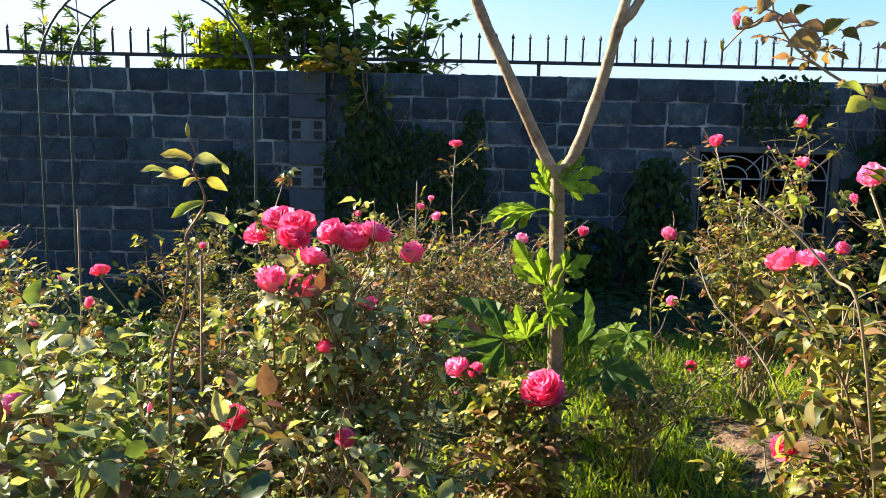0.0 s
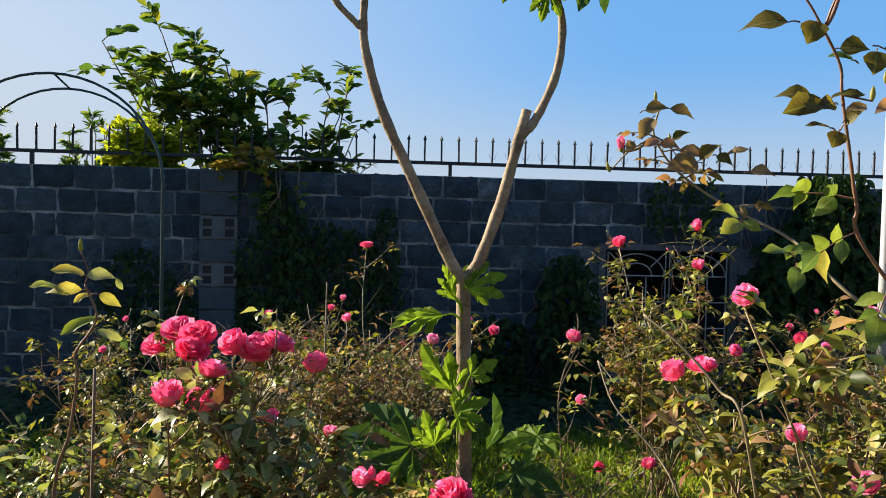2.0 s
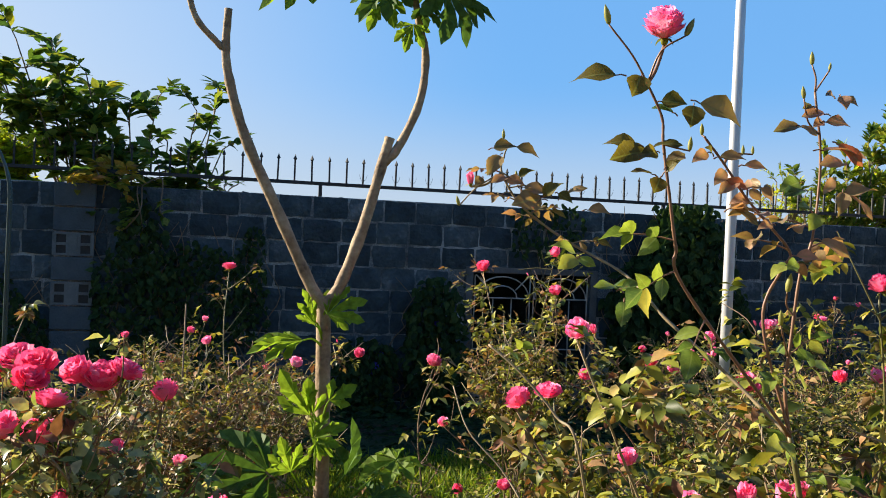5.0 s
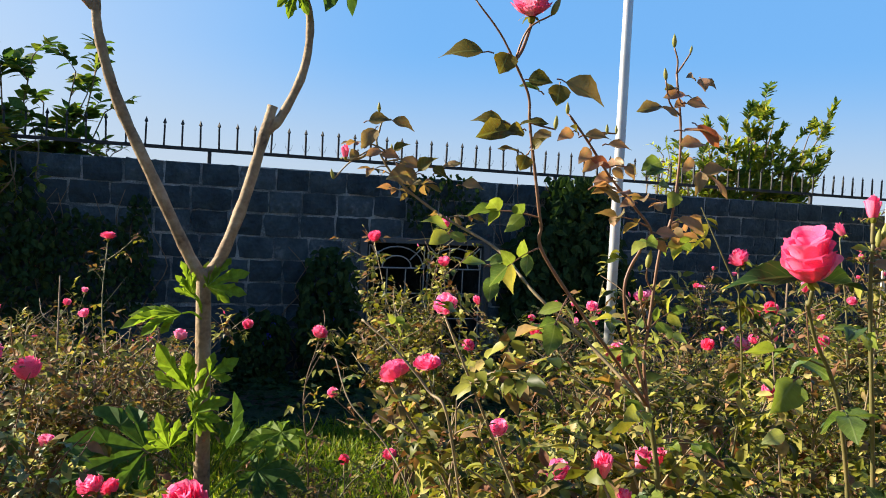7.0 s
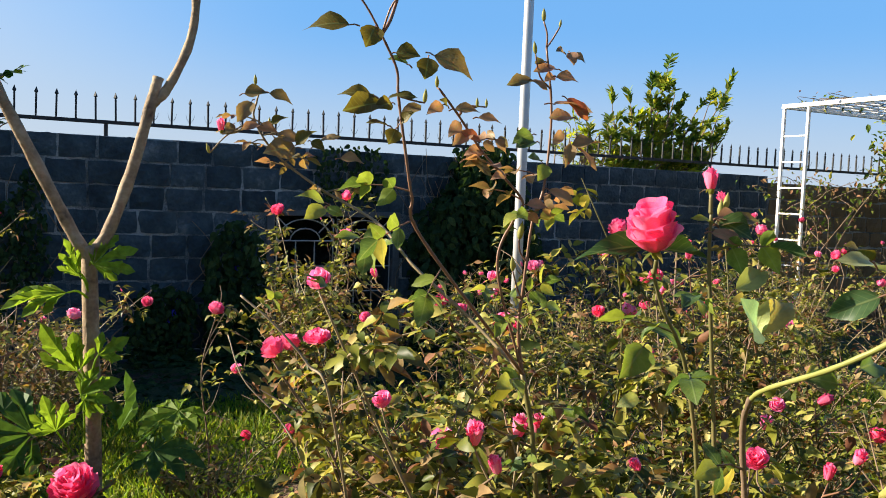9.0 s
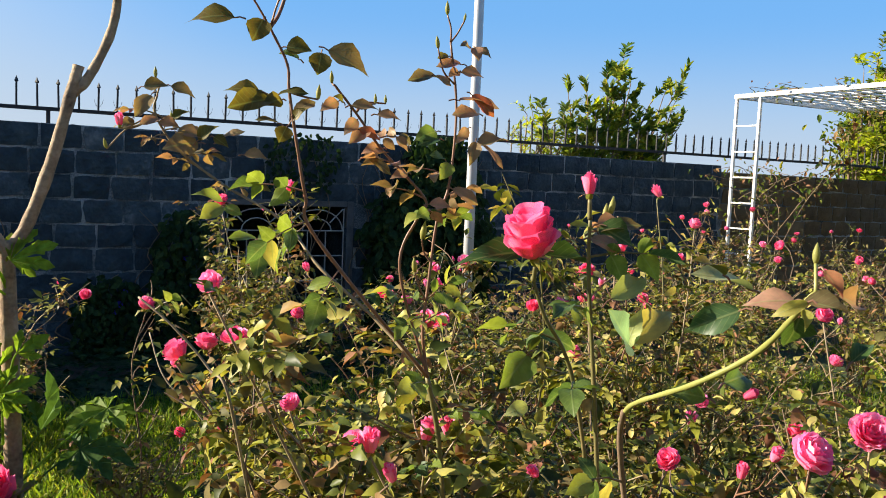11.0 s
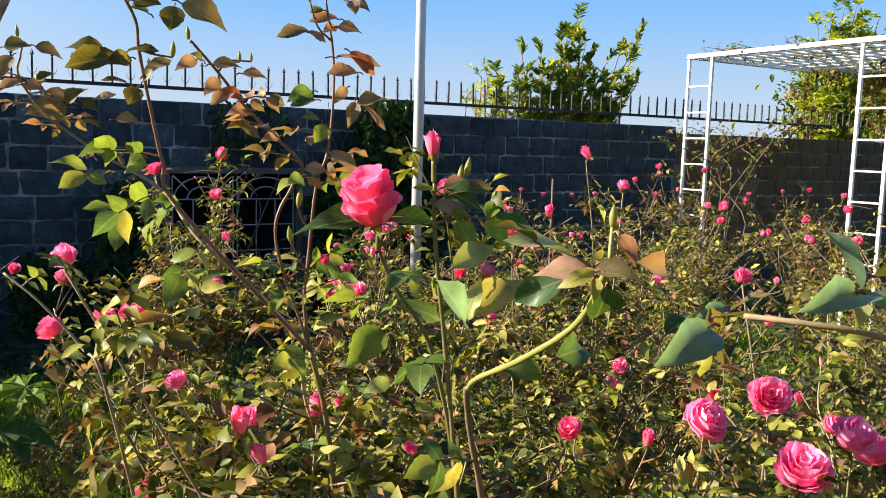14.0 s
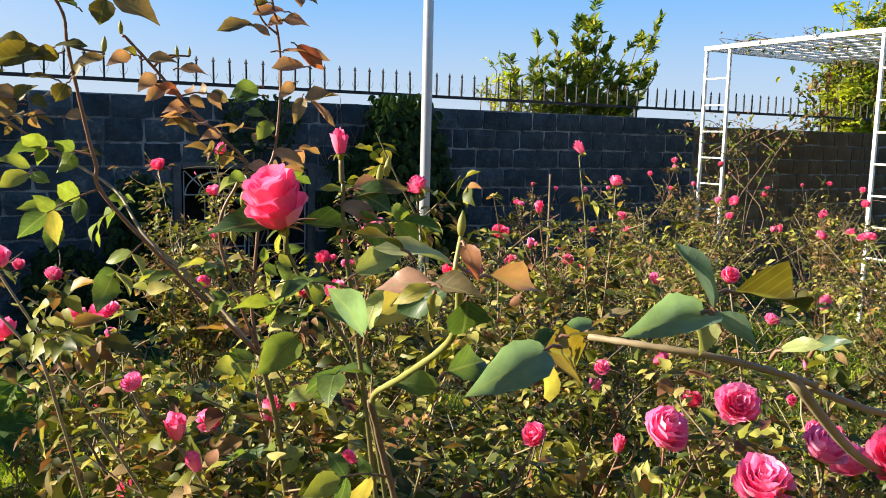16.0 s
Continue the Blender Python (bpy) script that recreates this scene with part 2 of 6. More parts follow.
m_cane_red = surface("reddish_cane", [(0.2, (0.12, 0.06, 0.035)), (0.8, (0.27, 0.14, 0.08))], 9, 0.5, 0.2, fine=90, depth=0.002)
m_stem_pale = surface("pale_stem", [(0.25, (0.14, 0.11, 0.055)), (0.75, (0.38, 0.29, 0.17))], 12, 0.6, 0.3, fine=90, depth=0.002)
m_twig = surface("brown_twig", [(0.2, (0.1, 0.065, 0.04)), (0.8, (0.26, 0.18, 0.11))], 12, 0.8, 0.3, fine=90, depth=0.003)
m_bark = surface("pale_bark", [(0.3, (0.05, 0.028, 0.016)), (0.42, (0.21, 0.14, 0.08)), (0.56, (0.33, 0.235, 0.14)), (0.72, (0.48, 0.38, 0.26))], 11, 0.75, 0.6, fine=70, depth=0.006)
m_block = surface("grey_stone_block", [(0.3, (0.012, 0.022, 0.029)), (0.48, (0.03, 0.047, 0.058)), (0.62, (0.06, 0.082, 0.094)), (0.74, (0.16, 0.18, 0.19))], 7, 0.9, 1.0, fine=30, island=True, depth=0.02)
m_block_brown = surface("brown_stone_block", [(0.25, (0.075, 0.05, 0.022)), (0.5, (0.15, 0.1, 0.045)), (0.75, (0.25, 0.175, 0.09))], 5, 0.9, 0.7, fine=55, island=True, depth=0.012)
m_concrete = surface("grey_concrete_block", [(0.25, (0.03, 0.044, 0.056)), (0.75, (0.085, 0.105, 0.12))], 9, 0.9, 0.7, fine=60, island=True, depth=0.012)
m_cinder = surface("pale_hollow_block", [(0.25, (0.045, 0.055, 0.06)), (0.75, (0.17, 0.18, 0.18))], 9, 0.9, 0.7, fine=70, island=True, depth=0.01)
m_mortar = surface("mortar", [(0.34, (0.022, 0.033, 0.038)), (0.47, (0.12, 0.135, 0.14)), (0.64, (0.4, 0.41, 0.4))], 3.2, 0.95, 0.8, fine=90, depth=0.01)
m_iron_and_shade = surface("black_iron_and_hole_shade", [(0.3, (0.008, 0.008, 0.01)), (0.8, (0.03, 0.028, 0.027))], 20, 0.65, 0.2, fine=150, depth=0.002)
m_teal = surface("dark_green_paint", [(0.3, (0.012, 0.035, 0.035)), (0.8, (0.03, 0.07, 0.07))], 20, 0.4, 0.1, fine=150, depth=0.001)
m_white = surface("white_paint", [(0.25, (0.55, 0.52, 0.46)), (0.5, (0.78, 0.77, 0.74)), (0.8, (0.84, 0.83, 0.8))], 6, 0.45, 0.15, fine=120, depth=0.002)
m_grille = surface("dull_white_paint", [(0.25, (0.22, 0.21, 0.19)), (0.75, (0.42, 0.41, 0.39))], 8, 0.6, 0.2, fine=120, depth=0.002)
m_pole = surface("galvanised_pole", [(0.25, (0.42, 0.43, 0.44)), (0.75, (0.62, 0.62, 0.62))], 6, 0.4, 0.1, fine=120, metal=0.35, depth=0.001)
m_greywood = surface("grey_frame", [(0.25, (0.05, 0.05, 0.05)), (0.75, (0.13, 0.13, 0.13))], 10, 0.8, 0.4, fine=90, depth=0.004)


def ground_material():
    m, n, l = nodes_of("soil_and_turf")
    b = n["Principled BSDF"]
    tc = n.new("ShaderNodeTexCoord")
    big, mid, fine = [n.new("ShaderNodeTexNoise") for _ in range(3)]
    for t, s in ((big, 0.9), (mid, 7.0), (fine, 60.0)):
        t.inputs["Scale"].default_value, t.inputs["Detail"].default_value = s, 7
        l.new(tc.outputs["Object"], t.inputs["Vector"])
    soil = ramp(n, [(0.3, (0.03, 0.018, 0.01)), (0.55, (0.075, 0.04, 0.022)), (0.75, (0.16, 0.09, 0.05))])
    turf = ramp(n, [(0.3, (0.02, 0.038, 0.01)), (0.7, (0.06, 0.085, 0.02))])
    l.new(mid.outputs["Fac"], soil.inputs[0]); l.new(fine.outputs["Fac"], turf.inputs[0])
    cut = n.new("ShaderNodeMapRange")
    cut.inputs[1].default_value, cut.inputs[2].default_value = 0.52, 0.6
    l.new(big.outputs["Fac"], cut.inputs[0])
    mx = n.new("ShaderNodeMix"); mx.data_type = "RGBA"
    l.new(cut.outputs[0], mx.inputs[0]); l.new(turf.outputs[0], mx.inputs[6]); l.new(soil.outputs[0], mx.inputs[7])
    l.new(mx.outputs[2], b.inputs["Base Color"])
    b.inputs["Roughness"].default_value = 0.95
    bp = n.new("ShaderNodeBump")
    bp.inputs["Strength"].default_value, bp.inputs["Distance"].default_value = 0.8, 0.03
    l.new(fine.outputs["Fac"], bp.inputs["Height"]); l.new(bp.outputs[0], b.inputs["Normal"])
    return m


m_ground = ground_material()
m_soil = surface("bare_soil", [(0.3, (0.06, 0.035, 0.018)), (0.5, (0.15, 0.09, 0.05)), (0.72, (0.26, 0.17, 0.1))], 7, 0.95, 0.9, fine=45, depth=0.02)


# ---- geometry tools ----
rng = np.random.default_rng(7)


def unit(v):
    v = np.asarray(v, float)
    return v / (math.sqrt(v[0] * v[0] + v[1] * v[1] + v[2] * v[2]) + 1e-9)


def cross(a, b):
    a, b = np.asarray(a, float), np.asarray(b, float)
    return np.stack([a[..., 1] * b[..., 2] - a[..., 2] * b[..., 1], a[..., 2] * b[..., 0] - a[..., 0] * b[..., 2], a[..., 0] * b[..., 1] - a[..., 1] * b[..., 0]], -1)


def rand_dir(flat=1.0):
    v = rng.normal(size=3)
    v[2] *= flat
    return unit(v)


def mesh_of(name, pieces, mats, smooth=False, offset=(0, 0, 0)):
    """One mesh from (verts, faces, material index) pieces."""
    verts, faces, idx, base = [], [], [], 0
    for v, f, k in pieces:
        verts.append(np.asarray(v, float))
        faces += [[i + base for i in q] for q in f] if base else list(f)
        idx += [k] * len(f)
        base += len(v)
    me = bpy.data.meshes.new(name)
    me.from_pydata((np.concatenate(verts) - np.asarray(offset, float)).tolist(), [], faces)
    for m in mats:
        me.materials.append(m)
    me.polygons.foreach_set("material_index", idx)
    if smooth:
        me.polygons.foreach_set("use_smooth", [True] * len(faces))
    me.update()
    return me


def tube(pts, radii, seg=6, cap=True):
    """A tapered round bar along pts."""
    pts = np.asarray(pts, float)
    n = len(pts)
    radii = np.broadcast_to(np.asarray(radii, float), (n,))
    tang = np.gradient(pts, axis=0)
    tang /= np.linalg.norm(tang, axis=1)[:, None] + 1e-9
    ref = np.array([0.0, 0, 1]) if np.abs(tang[:, 2]).max() < 0.93 else (np.array([1.0, 0, 0]) if np.abs(tang[:, 0]).max() < 0.93 else np.array([0.3, 0.9, 0.3]))
    a = cross(tang, np.broadcast_to(ref, tang.shape))
    a /= np.linalg.norm(a, axis=1)[:, None] + 1e-9
    b = cross(tang, a)
    w = 2 * math.pi * np.arange(seg) / seg
    v = pts[:, None] + radii[:, None, None] * (np.cos(w)[None, :, None] * a[:, None] + np.sin(w)[None, :, None] * b[:, None])
    f = [(j * seg + i, j * seg + (i + 1) % seg, (j + 1) * seg + (i + 1) % seg, (j + 1) * seg + i) for j in range(n - 1) for i in range(seg)]
    if cap:
        f.append(tuple(range(seg))[::-1]); f.append(tuple(range((n - 1) * seg, n * seg)))
    return v.reshape(-1, 3), f


def box(lo, hi, bevel=0.0):
    """A box, with its edges cut off when bevel is given."""
    bm = bmesh.new()
    bmesh.ops.create_cube(bm, size=1.0)
    lo, hi = np.array(lo, float), np.array(hi, float)
    for v in bm.verts:
        v.co = Vector(((lo + hi) / 2 + np.array(v.co) * (hi - lo)).tolist())
    if bevel:
        bmesh.ops.bevel(bm, geom=bm.edges[:], offset=bevel, segments=1, affect="EDGES", profile=0.5)
    bm.verts.index_update()
    out = [tuple(v.co) for v in bm.verts], [[v.index for v in f.verts] for f in bm.faces]
    bm.free()
    return out


def smooth_curve(pts, n):
    """Catmull-Rom through pts."""
    p = np.asarray(pts, float)
    p = np.vstack([2 * p[0] - p[1], p, 2 * p[-1] - p[-2]])
    out = []
    for i in range(len(p) - 3):
        for u in np.linspace(0, 1, n, endpoint=False):
            a, b, c, d = p[i:i + 4]
            out.append(0.5 * (2 * b + (c - a) * u + (2 * a - 5 * b + 4 * c - d) * u * u + (3 * b - a - 3 * c + d) * u ** 3))
    out.append(p[-2])
    return np.array(out)


def thing(name, base, label, category, group="", kind=""):
    ob = new(name)
    ob.location = base
    ob.empty_display_size = 0.1
    return tagged(ob, label, category, group, kind)


def part(name, me, parent, label="", kind="", m=None):
    ob = new(name, me)
    ob.parent = parent
    if m is not None:
        ob.matrix_basis = m
    return tagged(ob, label, kind=kind)


def structure(name, me, label, category):
    return tagged(new(name, me), label, category, kind="structure")


# leaf patterns: along +y, face up, one unit long
def leaf_pattern(rows, width, fold, droop, wave=0.0, jag=0.0, widest=0.45, full=0.75):
    v, f = [(0, 0, 0)], []
    for j in range(rows):
        u = (j + 1) / (rows + 1)
        w = width * 0.5 * math.sin(math.pi * u ** (math.log(0.5) / math.log(widest))) ** full
        w *= 1 + jag * (1 if j % 2 else -1)
        z = -droop * u * u
        tw = wave * math.sin(5 * u)
        v += [(-w, u - 0.04, z + fold * w + tw * w), (0, u, z), (w, u - 0.04, z + fold * w - tw * w)]
    v.append((0, 1, -droop))
    f += [(0, 2, 1), (0, 3, 2)]
    for j in range(rows - 1):
        a = 1 + 3 * j
        f += [(a, a + 1, a + 4, a + 3), (a + 1, a + 2, a + 5, a + 4)]
    a, e = 1 + 3 * (rows - 1), len(v) - 1
    f += [(a, a + 1, e), (a + 1, a + 2, e)]
    return np.array(v, float), f


FINE = [leaf_pattern(3, w, fo, d, wa, full=0.85, widest=0.46) for w, fo, d, wa in ((0.52, 0.45, 0.2, 0.3), (0.58, 0.3, 0.36, -0.4), (0.44, 0.7, 0.1, 0.45))]
COARSE = [leaf_pattern(1, w, fo, d) for w, fo, d in ((0.55, 0.4, 0.2), (0.5, 0.25, 0.35))]
OVAL = [leaf_pattern(2, w, fo, d, 0.1, widest=0.55) for w, fo, d in ((0.46, 0.25, 0.1), (0.42, 0.4, 0.22))]
ROUND = [leaf_pattern(3, w, fo, d, 0.05, widest=0.6, full=0.6) for w, fo, d in ((0.5, 0.15, 0.12), (0.46, 0.3, 0.22))]
SLIM = [leaf_pattern(1, w, fo, d) for w, fo, d in ((0.26, 0.3, 0.1), (0.22, 0.4, 0.3))]


class Leaves:
    """Many leaves gathered into one mesh."""

    def __init__(self, patterns):
        self.patterns, self.rows, self.turn = patterns, [[] for _ in patterns], 1

    def add(self, o, d, up, size, wide=1.0):
        k = self.turn = (self.turn * 5 + 3) % 8
        self.rows[k % len(self.patterns)].append((o[0], o[1], o[2], d[0], d[1], d[2], up[0], up[1], up[2], size, wide))

    def count(self):
        return sum(len(r) for r in self.rows)

    def pieces(self, k=0):
        out = []
        for (v, f), r in zip(self.patterns, self.rows):
            if not r:
                continue
            a = np.array(r)
            n, nv = len(a), len(v)
            d = a[:, 3:6] / (np.linalg.norm(a[:, 3:6], axis=1)[:, None] + 1e-9)
            x = cross(d, a[:, 6:9])
            x /= np.linalg.norm(x, axis=1)[:, None] + 1e-9
            z = cross(x, d) * a[:, 9:10]
            x, d = x * a[:, 9:10] * a[:, 10:11], d * a[:, 9:10]
            w = a[:, None, 0:3] + v[None, :, 0:1] * x[:, None] + v[None, :, 1:2] * d[:, None] + v[None, :, 2:3] * z[:, None]
            faces = []
            for q in f:
                faces += (np.arange(n)[:, None] * nv + np.array(q)[None]).tolist()
            out.append((w.reshape(-1, 3), faces, k))
        return out


def compound(lv, o, d, size, up=(0, 0, 1), pairs=2):
    """A rose leaf: a stalk with an end leaflet and pairs."""
    d = unit(d); up = unit(np.asarray(up, float) + rng.normal(0, 0.3, 3))
    side = unit(cross(d, up))
    o = np.asarray(o, float)
    ln = size * 1.35
    lv.add(o + d * ln, d + rng.normal(0, 0.15, 3) - np.array((0, 0, 0.25)), up + rng.normal(0, 0.25, 3), size * rng.uniform(0.9, 1.25))
    for j in range(pairs):
        u = 0.85 - 0.5 * j
        for s in (-1, 1):
            if rng.random() < 0.9:
                lv.add(o + d * ln * u, d * 0.45 + side * s + rng.normal(0, 0.2, 3) - np.array((0, 0, 0.2)), up + rng.normal(0, 0.3, 3), size * rng.uniform(0.6, 1.0))
    return o, o + d * ln


# ---- ground ----
def build_ground():
    n = 120
    xs = np.concatenate([[-900, -200, -60, -20], np.linspace(-7, 14, n), [20, 60, 200, 900]])
    ys = np.concatenate([[-900, -200, -60, -15], np.linspace(-4, 9, 80), [15, 60, 200, 900]])
    v = []
    for y in ys:
        for x in xs:
            near = 1.0 if -7 < x < 14 and -4 < y < 9 else 0.0
            z = near * (0.035 * noise.noise((x * 0.8, y * 0.8, 3)) + 0.015 * noise.noise((x * 4, y * 4, 1)))
            v.append((x, y, z))
    w = len(xs)
    f = [(j * w + i, j * w + i + 1, (j + 1) * w + i + 1, (j + 1) * w + i) for j in range(len(ys) - 1) for i in range(w - 1)]
    structure("ground", mesh_of("ground", [(v, f, 0)], [m_ground], True), "garden soil with patches of short turf", "ground")


build_ground()

# ---- block wall ----
TOP, COURSE, FACE = 2.0, 0.213, 7.0
GATE = (1.98, 3.36, 0.18, 1.40)


def block_mesh(w, h, d, seed, mat, name):
    """A rough-hewn block, face towards -y, its front a little pillowed."""
    r = np.random.default_rng(seed)
    nx, nz = 6, 4
    v = []
    for j in range(nz):
        for i in range(nx):
            x, z = (i / (nx - 1) - 0.5) * w, (j / (nz - 1) - 0.5) * h
            edge = i in (0, nx - 1) or j in (0, nz - 1)
            corner = 0.005 if i in (0, nx - 1) and j in (0, nz - 1) else 0
            v.append((x - corner * np.sign(x) + r.normal(0, 0.0045), (0.004 if edge else -0.006) + r.normal(0, 0.0022 if edge else 0.004), z - corner * 0.8 * np.sign(z) + r.normal(0, 0.0045)))
    f = [(j * nx + i, j * nx + i + 1, (j + 1) * nx + i + 1, (j + 1) * nx + i) for j in range(nz - 1) for i in range(nx - 1)]
    rim = list(range(nx)) + [j * nx + nx - 1 for j in range(1, nz)] + [(nz - 1) * nx + i for i in range(nx - 2, -1, -1)] + [j * nx for j in range(nz - 2, 0, -1)]
    b = len(v)
    v += [(v[i][0], d, v[i][2]) for i in rim]
    for q in range(len(rim)):
        p = (q + 1) % len(rim)
        f.append((rim[p], rim[q], b + q, b + p))
    me = mesh_of(name, [(v, f, 0)], [mat])
    return me


SIZES = (1.0, 1.0, 1.01, 0.99, 0.99, 1.08, 1.08, 1.07, 0.92, 0.92, 0.91, 0.55)


def wall_section(name, x0, x1, face, top, mat, label, near):
    """Core with mortar face, and its blocks laid in running bond."""
    core = []
    cuts = [(x0, x1, -0.3, top - 0.004)]
    g0, g1, h0, h1 = GATE
    if x0 < g0 < x1:
        cuts = [(x0, g0, -0.3, top - 0.004), (g1, x1, -0.3, top - 0.004), (g0, g1, -0.3, h0), (g0, g1, h1, top - 0.004)]
    for a, b, c, d in cuts:
        v, f = box((a, face + 0.014, c), (b, face + 0.2, d))
        core.append((v, f, 0))
    wall = structure(name, mesh_of(name, core, [m_mortar]), label, "wall")
    r = np.random.default_rng(int(abs(x0 * 10)))
    meshes = [block_mesh(0.318 * s, COURSE - 0.017, 0.02, k, mat, "block") for k, s in enumerate(SIZES)]
    wide = [0.318 * s for s in SIZES]
    rest = []
    kinds = [[k for k in range(len(SIZES)) if abs(SIZES[k] - s) < 0.011] for s in (1.0, 1.08, 0.92, 0.55)]
    for c in range(10):
        z = top - COURSE * (c + 0.5)
        x = x0 + (0.17 if c % 2 else 0.0) - r.uniform(0, 0.04)
        while x < x1 - 0.1:
            k = int(r.choice(kinds[int(r.choice(4, p=[0.58, 0.2, 0.18, 0.04]))]))
            w = wide[k]
            fit = 1.0
            if x + w > x1:
                fit = (x1 - x) / w
                w *= fit
                if fit < 0.2:
                    break
            cx = x + w / 2
            x += w + 0.014 + r.uniform(0, 0.01)
            if cx < x0 + 0.05 or (g0 - 0.05 < cx < g1 + 0.05 and h0 - 0.05 < z < h1 + 0.05):
                continue
            m = pose(cx, face + r.normal(0, 0.003), z + r.normal(0, 0.004), r.normal(0, 0.6), r.normal(0, 0.6), r.normal(0, 0.5)) @ Matrix.Diagonal((fit, 1, 1, 1))
            if near[0] < cx < near[1] and z > 0.35:
                ob = part("block", meshes[k], wall, m=m)
            else:
                vv = np.array([tuple(m @ q.co) for q in meshes[k].vertices])
                rest.append((vv, [tuple(p.vertices) for p in meshes[k].polygons], 0))
    if rest:
        part("block_rest", mesh_of("block_rest", rest, [mat]), wall, kind="stuff")
    return wall


def niche():
    """The dark recess behind the grille."""
    g0, g1, h0, h1 = GATE
    pcs = [(*box((g0 - 0.1, FACE + 0.2, -0.3), (g0, FACE + 1.6, h1 + 0.1)), 0), (*box((g1, FACE + 0.2, -0.3), (g1 + 0.1, FACE + 1.6, h1 + 0.1)), 0),
           (*box((g0 - 0.1, FACE + 1.6, -0.3), (g1 + 0.1, FACE + 1.7, h1 + 0.1)), 0), (*box((g0 - 0.1, FACE + 0.2, h1 + 0.1), (g1 + 0.1, FACE + 1.7, h1 + 0.2)), 0)]
    structure("wall_recess", mesh_of("wall_recess", pcs, [m_block]), "dark masonry recess behind the grille", "wall")


def pillar():
    x0, x1, y0 = -1.72, -1.385, FACE - 0.06
    p = structure("wall_pillar", mesh_of("wall_pillar", [(*box((x0 + 0.01, y0 + 0.032, -0.3), (x1 - 0.01, FACE - 0.012, TOP - 0.01)), 0)], [m_mortar]), "pale concrete pier of solid and hollow blocks in the wall", "pillar")
    h = COURSE - 0.012
    for c in range(9):
        z = TOP - COURSE * (c + 0.5)
        if c in (2, 4):
            # hollow block: two columns of two holes each side of a web
            pcs = [(*box((x0, y0 + 0.016, z - h / 2), (x1, y0 + 0.03, z + h / 2)), 1)]
            # a black backing sheet stands in for the shade inside the holes
            xs = [x0, x0 + 0.03, x0 + 0.11, x0 + 0.14, x1 - 0.14, x1 - 0.11, x1 - 0.03, x1]
            for i in range(7):
                if i in (1, 5):
                    for a, b in ((-0.5, -0.4), (-0.06, 0.06), (0.4, 0.5)):
                        pcs.append((*box((xs[i], y0, z + a * h), (xs[i + 1], y0 + 0.016, z + b * h)), 0))
                elif i == 3:
                    pcs.append((*box((xs[i], y0 - 0.004, z - h / 2), (xs[i + 1], y0 + 0.016, z + h / 2)), 0))
                else:
                    pcs.append((*box((xs[i], y0, z - h / 2), (xs[i + 1], y0 + 0.016, z + h / 2)), 0))
            me = mesh_of("hollow_block", pcs, [m_cinder, m_iron_and_shade])
            part("hollow_block", me, p, "pale concrete block, the shade in its holes coloured black")
        else:
            part("block", mesh_of("pier_block", [(*box((x0, y0, z - h / 2), (x1, y0 + 0.04, z + h / 2), 0.006), 0)], [m_concrete]), p)


def fence():
    rail_z, ys = 2.12, FACE + 0.08
    fe = tagged(thing("fence", (0.5, ys, TOP), "black iron spike fence on top of the block wall", "fence"), kind="structure")
    off = np.array((0.5, ys, TOP))
    for a, b in ((-6.2, 8.6), (8.6, 17.5)):
        part("rail", mesh_of("rail", [(*box((a, ys - 0.016, rail_z - 0.016), (b, ys + 0.016, rail_z + 0.016), 0.003), 0)], [m_iron_and_shade], offset=off), fe)
    for x in (-6.0, -3.22, 0.55, 4.1, 7.6, 11.15, 14.6):
        part("post", mesh_of("post", [(*box((x - 0.016, ys - 0.016, TOP - 0.08), (x + 0.016, ys + 0.016, rail_z - 0.016)), 0)], [m_iron_and_shade], offset=off), fe)
    # one spike: square bar, spear head, collar
    pcs = [(*box((-0.008, -0.008, 0.0), (0.008, 0.008, 0.19)), 0)]
    tip = [(0, 0, 0.25), (-0.017, 0, 0.205), (0, -0.017, 0.205), (0.017, 0, 0.205), (0, 0.017, 0.205), (0, 0, 0.185)]
    pcs.append((tip, [(0, 1, 2), (0, 2, 3), (0, 3, 4), (0, 4, 1), (5, 2, 1), (5, 3, 2), (5, 4, 3), (5, 1, 4)], 0))
    barbed = list(pcs)
    for s in (-1, 1):
        barbed.append((*tube([(0, -0.01, 0.035), (s * 0.016, -0.012, 0.042), (s * 0.03, -0.014, 0.066), (s * 0.038, -0.014, 0.1)], [0.0022, 0.0018, 0.0015, 0.001], 4), 0))
    plain, barb = mesh_of("spike", pcs, [m_iron_and_shade]), mesh_of("barbed_spike", barbed, [m_iron_and_shade])
    x, i = -6.049, 0
    while x < 17.3:
        part("spike", barb if x > 0.9 else plain, fe, m=pose(x - 0.5 + 0.004 * math.sin(i * 5), 0, rail_z + 0.012 - TOP, 0, 1.2 * math.sin(i * 7.3), 0))
        x += 0.159
        i += 1


